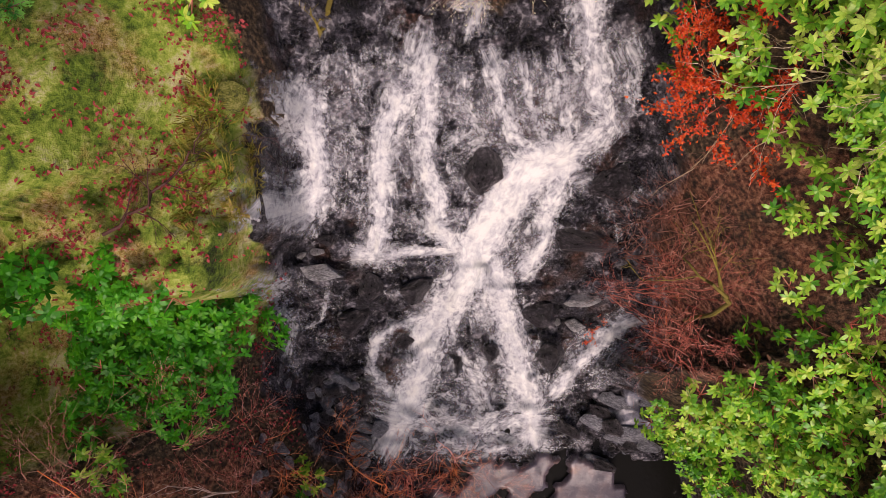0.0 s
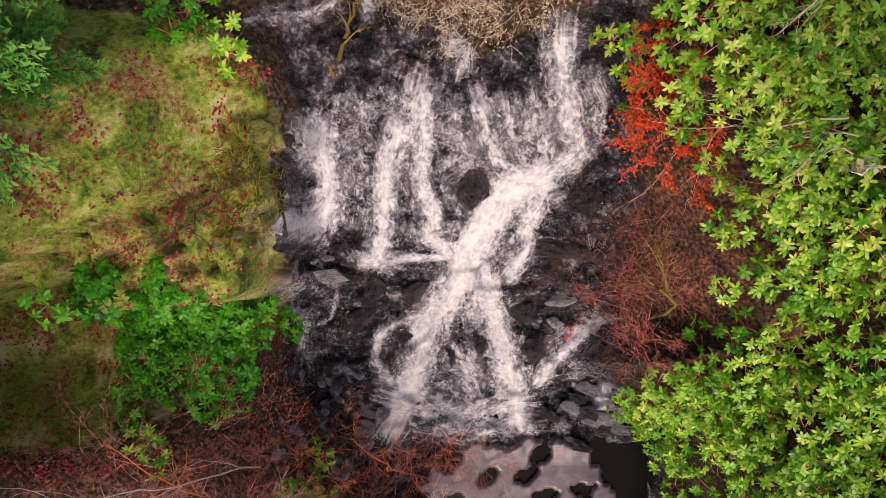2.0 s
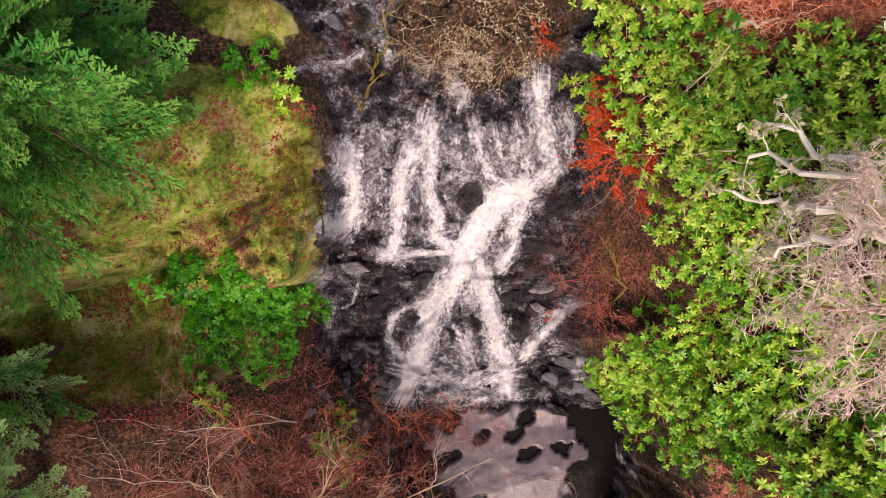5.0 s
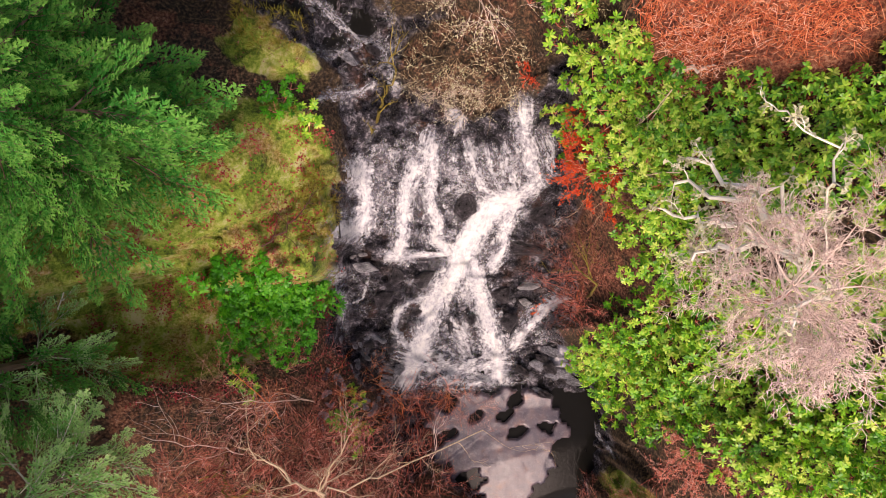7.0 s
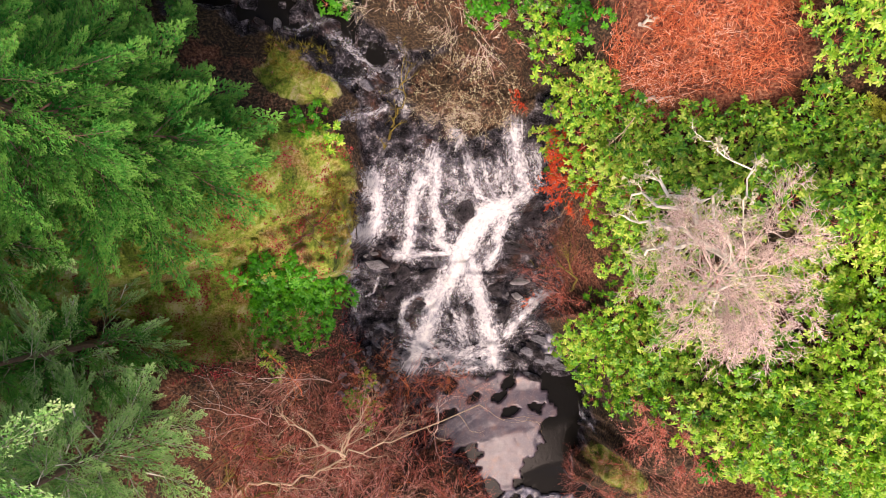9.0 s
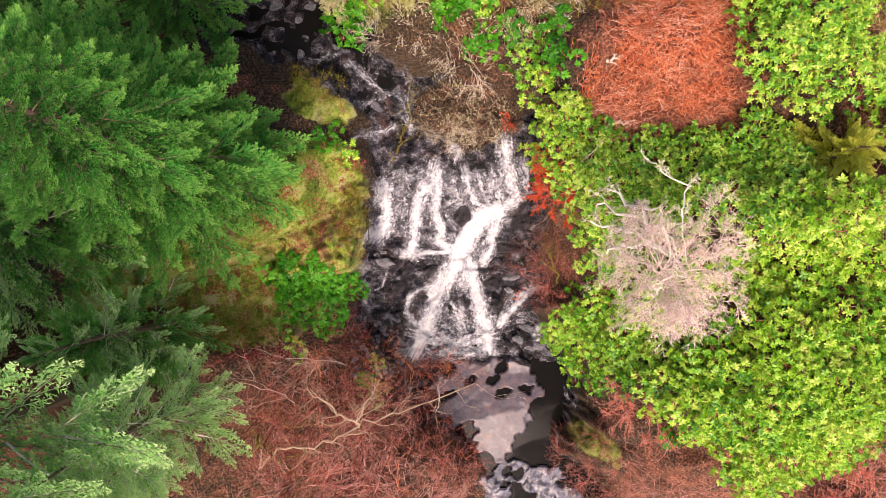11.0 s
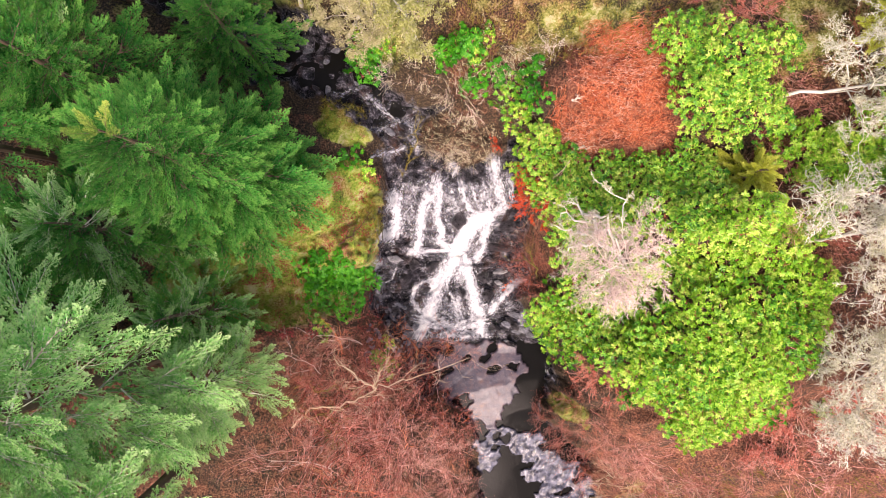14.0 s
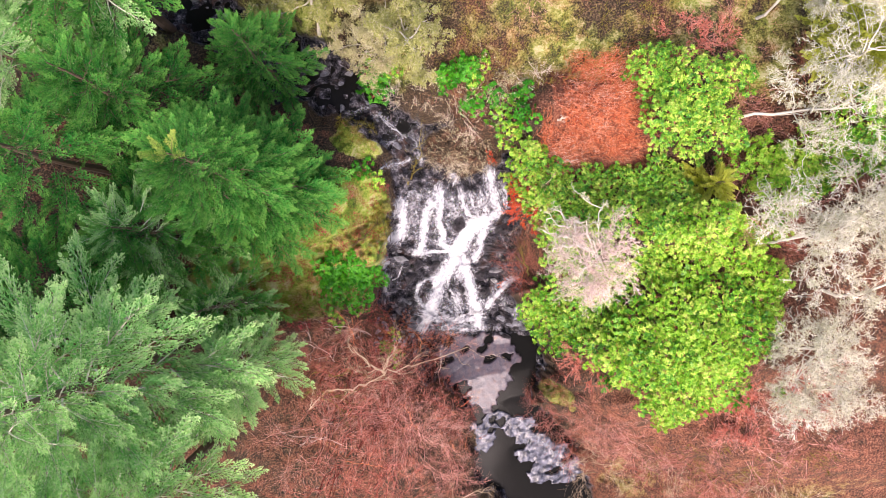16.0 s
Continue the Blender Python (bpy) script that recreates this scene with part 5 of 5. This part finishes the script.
# ---- bare trees hung with lichen ----
def bare_tree(seed, x, y, high, lean, label, reach=0.4, flat=0.75, twigs=M_PINKTWIG, limbs=12, tufts=None, tuft_count=0, rise=0.03, stout=0.09, forks=6, fork_at=0.35, limb_mat=M_PALE, tuft_size=0.13, extra=(), bark=M_PALE, least=0.004, kink=0.26):
    rng = np.random.RandomState(seed)
    base = float(G(x, y))
    tree = thing("bare_tree", pose(x, y, base), label, "tree", "bare trees")
    p, d = np.array([0, 0, -0.2]), unit([lean[0], lean[1], 1.0])
    line = [p]
    for k in range(8):
        d = unit(d + kink * rng.normal(size=3) + 0.2 * np.array([lean[0], lean[1], 1.0]))
        line.append(line[-1] + d * high * 0.1)
    v, f = pipe(line, [stout * (1 - 0.085 * k) for k in range(9)], 8)
    part("trunk", mesh_of("trunk", v, f, bark), tree)
    small = []
    for j in range(limbs):
        k = 1 + int(8 * (fork_at + (1 - fork_at) * j / limbs) * 0.99)
        w = j * 2.4 + rng.uniform(-0.4, 0.4)
        way = unit([math.cos(w) + lean[0], math.sin(w) + lean[1], flat])
        fine = grow(rng, line[min(k, 8)], way, high * reach * rng.uniform(0.75, 1.15), stout * 0.4, 3, 6, 0.24, rise, forks, 0.85, 0.52, 0.5, None, least)
        thick = [s for s in fine if s[4] == 3]
        v, f = pipe([thick[0][0]] + [s[1] for s in thick], [thick[0][2]] + [s[3] for s in thick], 6)
        limb = part("limb", mesh_of("limb", v, f, limb_mat), tree, "pale lichen-crusted limb")
        second = [s[:4] for s in fine if s[4] == 2]
        if second:
            v, f = tubes(second, 4)
            tagged(part("side_branch", mesh_of("side_branch", v, f, limb_mat), limb), kind="stuff")
        small += [s[:4] for s in fine if s[4] < 2]
    for girth, points in extra:
        path = [np.array(q, float) - np.array([x, y, base]) for q in points]
        bent = []
        for a, b in zip(path[:-1], path[1:]):
            bent += [a + (b - a) * k / 4 + 0.06 * rng.normal(size=3) for k in range(4)]
        bent.append(path[-1])
        v, f = pipe(bent, [(0.012 + 0.014 * math.sin(math.pi * min(1.25 * k / len(bent), 1.0) ** 1.6)) * girth * rng.uniform(0.75, 1.4) + 0.004 for k in range(len(bent))], 6)
        limb = part("limb", mesh_of("limb", v, f, M_WHITETWIG), tree, "white lichen-crusted crooked limb")
        fine = []
        for k in range(3, len(bent)):
            d = unit(bent[k] - bent[k - 1])
            grow(rng, bent[k], d + 0.9 * unit(np.cross(d, rng.normal(size=3))), rng.uniform(0.15, 0.45), 0.013, 1, 4, 0.4, 0.0, 3, 0.8, 0.5, 0.6, fine, 0.007)
        v, f = tubes([s[:4] for s in fine], 4)
        tagged(part("side_branch", mesh_of("side_branch", v, f, M_WHITETWIG), limb), kind="stuff")
        pieces = []
        for s in fine:
            lv, lf = plain_leaf(rng.uniform(0.05, 0.12), 0.055, 0.3, 0.3)
            pieces.append((turned(lv, pose(0, 0, 0, rng.uniform(-70, 70), rng.uniform(-50, 50), rng.uniform(0, 360)), s[1]), lf))
        v, f = gather(pieces)
        tagged(part("lichen", mesh_of("lichen", v, f, M_PALELICHEN, False), limb), kind="stuff")
    v, f = tubes(small, 3)
    tagged(part("twig", mesh_of("twig", v, f, twigs), tree), kind="stuff")
    if tufts is not None:
        pieces = []
        for i in rng.randint(0, len(small), tuft_count):
            for _ in range(2):
                size = rng.uniform(0.4, 1.0) * tuft_size
                lv, lf = plain_leaf(size, size * 0.45, 0.3, 0.3)
                pieces.append((turned(lv, pose(0, 0, 0, rng.uniform(-70, 70), rng.uniform(-50, 50), rng.uniform(0, 360)), small[i][1] + rng.normal(size=3) * 0.04), lf))
        v, f = gather(pieces)
        tagged(part("lichen", mesh_of("lichen", v, f, tufts, False), tree, "tufts of pale lichen"), kind="stuff")
    return tree


WHITE_TREE = "bare tree with white lichen-crusted limbs and pale twigs"
bare_tree(901, 6.3, -1.0, 7.4, (-0.13, 0.02), "bare birch with a dense crown of pinkish twigs", 0.18, 0.6, M_PINKTWIG, 26, forks=8, fork_at=0.62, rise=-0.02, stout=0.05, limb_mat=M_PINKTWIG, bark=M_ROSETWIG, least=0.0055, kink=0.08,
          extra=[(1.5, [(5.6, -0.3, 9.6), (4.9, 0.9, 9.7), (4.3, 1.2, 9.4), (3.9, 1.6, 9.0)]), (1.5, [(5.5, -0.3, 9.7), (4.7, 0.2, 9.8), (4.2, 0.2, 9.5), (3.9, 0.0, 9.2)]), (1.7, [(5.7, -0.6, 9.6), (5.0, 0.5, 10.0), (4.4, 0.9, 10.0), (3.7, 1.2, 9.0)]), (0.5, [(5.6, -0.4, 9.8), (5.3, 0.8, 10.4), (5.1, 1.5, 10.7), (4.6, 2.0, 10.6)]), (1.7, [(5.4, -0.2, 9.8), (4.6, 0.5, 9.6), (4.1, 0.6, 9.2), (3.6, 0.8, 8.8)]), (0.8, [(5.6, -0.6, 9.8), (4.9, -0.5, 10.6), (4.5, -0.9, 10.9)])])
bare_tree(902, 10.8, 5.0, 6.5, (0.45, 0.12), WHITE_TREE, 0.3, 0.5, M_WHITETWIG, 10, M_PALELICHEN, 6000, forks=5, tuft_size=0.075, least=0.011, kink=0.42, stout=0.07)
bare_tree(903, 12.2, 0.3, 7.0, (0.22, 0.0), WHITE_TREE, 0.3, 0.6, M_WHITETWIG, 18, M_PALELICHEN, 10000, forks=7, tuft_size=0.08, least=0.012, kink=0.42, stout=0.07)
bare_tree(904, 12.9, -3.0, 6.5, (0.12, -0.1), WHITE_TREE, 0.3, 0.6, M_WHITETWIG, 16, M_PALELICHEN, 10000, forks=7, tuft_size=0.08, least=0.012, kink=0.42, stout=0.07)
bare_tree(905, 12.0, 9.2, 6.5, (0.1, 0.2), WHITE_TREE, 0.36, 0.6, M_WHITETWIG, 12, M_PALELICHEN, 6000, forks=5, tuft_size=0.075, least=0.011, kink=0.42, stout=0.07)
bare_tree(908, 15.2, -1.4, 8.0, (0.1, 0.0), WHITE_TREE, 0.32, 0.6, M_WHITETWIG, 16, M_PALELICHEN, 10000, forks=7, tuft_size=0.08, least=0.012, kink=0.42, stout=0.07)
bare_tree(909, 15.0, 6.0, 6.0, (0.2, 0.1), WHITE_TREE, 0.34, 0.6, M_WHITETWIG, 12, M_PALELICHEN, 6000, forks=5, tuft_size=0.075, least=0.011, kink=0.42, stout=0.07)
bare_tree(910, -5.6, 9.4, 5.6, (-0.05, 0.05), "spreading willow furred with yellow-green lichen", 0.36, 0.45, M_PINKTWIG, 13, M_LICHENLEAF, 15000, forks=5, tuft_size=0.125)
bare_tree(906, -3.9, 8.3, 4.6, (-0.02, -0.05), "spreading willow furred with cream lichen", 0.32, 0.45, M_PINKTWIG, 13, M_CREAMLICHEN, 10000, forks=5, tuft_size=0.10)
bare_tree(907, -1.7, 9.2, 4.2, (0.0, 0.0), "small willow furred with yellow-green lichen", 0.30, 0.45, M_PINKTWIG, 11, M_LICHENLEAF, 10000, forks=5, tuft_size=0.12)


# ---- fallen wood ----
def fallen(seed, points, radius, material, label, name="fallen_branch", forks=5, levels=2, side=0.5):
    rng = np.random.RandomState(seed)
    pts = [np.array(p, float) for p in points]
    line = []
    for p, q in zip(pts[:-1], pts[1:]):
        line += [p + (q - p) * j / 4 + min(1.3 * radius, 0.05) * rng.normal(size=3) for j in range(4)]
    line.append(pts[-1])
    thick = [radius * (1 - 0.7 * k / (len(line) - 1)) for k in range(len(line))]
    v, f = pipe(line, thick, 7)
    ob = tagged(new(name, mesh_of(name, v, f, material)), label, "branch")
    for k in sorted(rng.choice(np.arange(1, len(line)), min(forks, len(line) - 1), replace=False)):
        along_it = unit(line[k] - line[k - 1])
        way = along_it + 0.9 * unit(np.cross(along_it, rng.normal(size=3))) + np.array([0, 0, 0.2])
        fine = grow(rng, line[k], way, np.linalg.norm(pts[-1] - pts[0]) * side * rng.uniform(0.4, 1), thick[k] * 0.55, levels, 6, 0.15, 0.0, 3, 0.7, 0.55, 0.6)
        stem = [s for s in fine if s[4] == levels]
        v, f = pipe([stem[0][0]] + [s[1] for s in stem], [stem[0][2]] + [s[3] for s in stem], 5)
        limb = part("side_branch", mesh_of("side_branch", v, f, material), ob)
        rest = [s[:4] for s in fine if s[4] < levels]
        if rest:
            v, f = tubes(rest, 4)
            tagged(part("twig", mesh_of("twig", v, f, material), limb), kind="stuff")
    return ob


def over(x, y, h):
    return (x, y, float(G(x, y)) + h)


fallen(951, [over(-6.4, -7.6, -0.1), (-5.8, -6.9, 3.2), (-5.1, -6.2, 4.6), (-4.2, -6.0, 5.0), (-3.2, -5.75, 5.0), (-2.4, -5.25, 4.9), (-1.4, -5.1, 4.6), (-0.4, -5.0, 3.6), (1.1, -4.5, 2.8)], 0.042, M_STRAW, "long dead grey branch leaning across the shrubs", forks=18, side=0.16)
fallen(952, [(-2.6, -5.3, 4.9), (-3.1, -5.0, 5.2), (-3.6, -4.5, 5.4), (-4.2, -4.2, 5.4)], 0.04, M_STRAW, "dead grey branch with peeling bark", forks=9, side=0.6)
fallen(959, [(-2.7, -5.4, 4.9), (-2.4, -4.7, 5.1), (-2.0, -4.0, 5.0)], 0.035, M_STRAW, "dead grey branch with peeling bark", forks=8, side=0.6)
fallen(953, [over(-6.8, -7.0, -0.1), (-6.2, -6.6, 2.8), (-5.3, -6.6, 4.6), (-4.4, -6.3, 4.9), (-3.6, -6.0, 4.8)], 0.05, M_MOSSBARK, "moss-covered branch leaning in the shrubs", forks=12, side=0.35)
fallen(960, [over(-6.2, -5.9, -0.1), (-5.6, -5.7, 2.6), (-4.9, -5.6, 4.4), (-4.1, -5.3, 4.8)], 0.04, M_MOSSBARK, "moss-covered branch leaning in the shrubs", forks=12, side=0.35)
fallen(961, [over(0.2, -12.6, 0.8), over(1.4, -12.2, 1.2), over(2.6, -12.6, 1.4)], 0.04, M_STRAW, "pale dead branch hanging over the lower stream", forks=9)
fallen(954, [over(4.1, -1.2, 0.0), (3.8, -0.8, 3.6), (3.4, -0.45, 4.1), (3.15, -0.12, 3.7)], 0.04, M_MOSSBARK, "mossy yellow-green branch reaching over the rock", forks=4, side=0.6)
fallen(955, [over(-1.75, 3.0, -0.1), over(-1.5, 3.5, 0.1), over(-1.45, 3.9, 0.2), over(-1.15, 4.4, 0.3), over(-1.2, 4.8, 0.35), over(-0.95, 5.3, 0.4)], 0.045, M_MOSSBARK, "crooked mossy branch lying across the head of the fall", forks=12, side=0.4)
fallen(956, [over(-4.2, 0.2, 0.10), over(-3.6, 0.55, 0.16), over(-3.2, 1.0, 0.18), over(-2.95, 1.45, 0.2)], 0.024, M_DARKBARK, "thin dark dead twig lying on the moss", forks=12, side=0.5)
fallen(957, [over(4.45, 5.25, 0.06), over(4.75, 5.35, 0.08), over(5.05, 5.5, 0.1)], 0.05, M_PALE, "bleached white log on the bracken slope", forks=2)
fallen(958, [over(4.8, 3.75, 0.05), over(5.4, 3.8, 0.05)], 0.06, M_PALE, "bleached white log on the bracken slope", forks=0)

rng = np.random.RandomState(31)
for n, (x, y, w, size) in enumerate([(-3.6, -4.3, 100, 1.6), (-4.4, -4.6, 60, 2.0), (-2.2, -5.6, 150, 1.5), (-5.2, -5.4, 80, 1.9), (-1.2, -5.2, 70, 1.4), (-3.0, -7.8, 120, 2.0), (-4.6, -9.2, 100, 2.2), (-1.6, -8.6, 60, 1.8), (-6.0, -8.4, 130, 2.0), (-0.6, -6.6, 30, 1.5), (-2.6, -10.4, 95, 2.2), (0.2, -4.4, 65, 1.0)]):
    turn = math.radians(w)
    rise = 1.9 + 1.1 * (x < -1.5)
    reach = [over(x + k * size * math.cos(turn + 0.25 * k) / 3, y + k * size * math.sin(turn + 0.25 * k) / 3, -0.1 + rise * math.sin(0.52 * k)) for k in range(4)]
    fallen(970 + n, reach, 0.018, (M_PINKTWIG, M_ORANGETWIG, M_ROSETWIG)[n % 3], "long arching bare branch rising from the red shrubs", "arching_branch", 6, 1, 0.45)
for n, (x, y, w, size) in enumerate([(4.9, 1.5, 165, 1.3), (4.8, 1.7, 180, 1.4), (4.9, 1.3, 150, 1.1), (4.4, 3.2, 240, 1.0)]):
    turn = math.radians(w)
    reach = [over(x + k * size * math.cos(turn) / 3, y + k * size * math.sin(turn) / 3 + 0.03 * k * k, 1.35 - 0.12 * k) for k in range(4)]
    fallen(990 + n, reach, 0.014, M_STRAW, "thin straw-coloured dead branch over the rhododendrons", "dead_branch", 7, 1, 0.5)

# ---- loose leaves ----
def strewn(seed, x, y, low, high, lift):
    """Leaves lying at the places x, y."""
    rng = np.random.RandomState(seed)
    z = G(x, y) + lift
    pieces = []
    for px, py, pz in zip(x, y, z):
        size = rng.uniform(low, high)
        v, f = plain_leaf(size, size * 0.55, 0.3, 0.2)
        pieces.append((turned(v, pose(0, 0, 0, rng.uniform(-25, 25), rng.uniform(-25, 25), rng.uniform(0, 360)), (px, py, pz)), f))
    return gather(pieces)


rng = np.random.RandomState(12)
x, y = rng.uniform(-9.5, -2.6, 30000), rng.uniform(-3.8, 3.0, 30000)
kept = fbm(x * 1.1, y * 1.1, 61) * 1.1 + fbm(x * 3.4, y * 3.4, 63) * 1.3 > rng.uniform(-0.10, 0.46, 30000)
_, half, d, _ = along(x, y)
kept &= (d - half > 0.15) | ((y > -0.6) & (x < -2.75))
v, f = strewn(13, x[kept], y[kept], 0.04, 0.08, 0.03)
tagged(new("fallen_leaves", mesh_of("fallen_leaves", v, f, M_DEADLEAF, False)), "dark red fallen leaves scattered on the moss", "leaves", kind="stuff")

rng = np.random.RandomState(14)
blades = []
x, y = rng.uniform(-8, 17, 9000), rng.uniform(-12, 10, 9000)
_, half, d, _ = along(x, y)
kept = (d - half > 0.25) & ~((x > -7) & (x < -2.6) & (y > -1) & (y < 3.2)) & (fbm(x, y, 65) > -0.1) & (y < 6.5)
x, y = x[kept], y[kept]
v, f = strewn(15, x, y, 0.04, 0.11, 0.03)
tagged(new("leaf_litter", mesh_of("leaf_litter", v, f, M_LITTER, False)), "brown and tan leaf litter over the forest floor", "leaves", kind="stuff")
w, size = rng.uniform(0, 6.3, len(x)), rng.uniform(0.15, 0.55, len(x))
start = np.stack([x, y, G(x, y) + 0.02], -1)[::3]
end = start + (np.stack([np.cos(w), np.sin(w), 0.15 + 0 * w], -1) * size[:, None] * 0.6)[::3]
v, f = tubes([(a, b, 0.006, 0.003) for a, b in zip(start, end)], 3)
tagged(new("twig_litter", mesh_of("twig_litter", v, f, M_BARK)), "small broken twigs over the forest floor", "twigs", kind="stuff")


def grass_at(x, y, count, size, spread):
    ground_z = float(G(x, y))
    for _ in range(count):
        w, r = rng.uniform(0, 6.3), spread * rng.uniform(0, 1)
        b = np.array((x + r * math.cos(w), y + r * math.sin(w), ground_z - 0.03))
        tilt = rng.uniform(0.3, 1.1)
        h = size * rng.uniform(0.5, 1.2)
        tip = b + np.array([math.cos(w) * tilt, math.sin(w) * tilt, 1.0]) * h
        mid = (b + tip) / 2 + np.array([0, 0, 0.15 * h])
        e = np.array([-math.sin(w), math.cos(w), 0]) * 0.006
        blades.append((np.array([b - e, b + e, mid + e, mid - e, tip]), [(0, 1, 2, 3), (3, 2, 4)]))


for _ in range(130):
    grass_at(rng.uniform(-3.3, -2.6), rng.uniform(0.2, 2.2), 14, 0.17, 0.1)
for _ in range(60):
    grass_at(rng.uniform(-4.9, -3.1), rng.uniform(4.7, 5.9), 12, 0.18, 0.12)
for _ in range(620):
    grass_at(rng.uniform(-0.5, 9.0), rng.uniform(6.6, 13.0), 10, 0.26, 0.22)
for _ in range(90):
    grass_at(rng.uniform(10, 18), rng.uniform(-12, -9), 14, 0.3, 0.25)
v, f = gather(blades)
tagged(new("grass", mesh_of("grass", v, f, M_GRASS, False)), "yellow-green grass tufts on ledges and slope", "grass", kind="stuff")
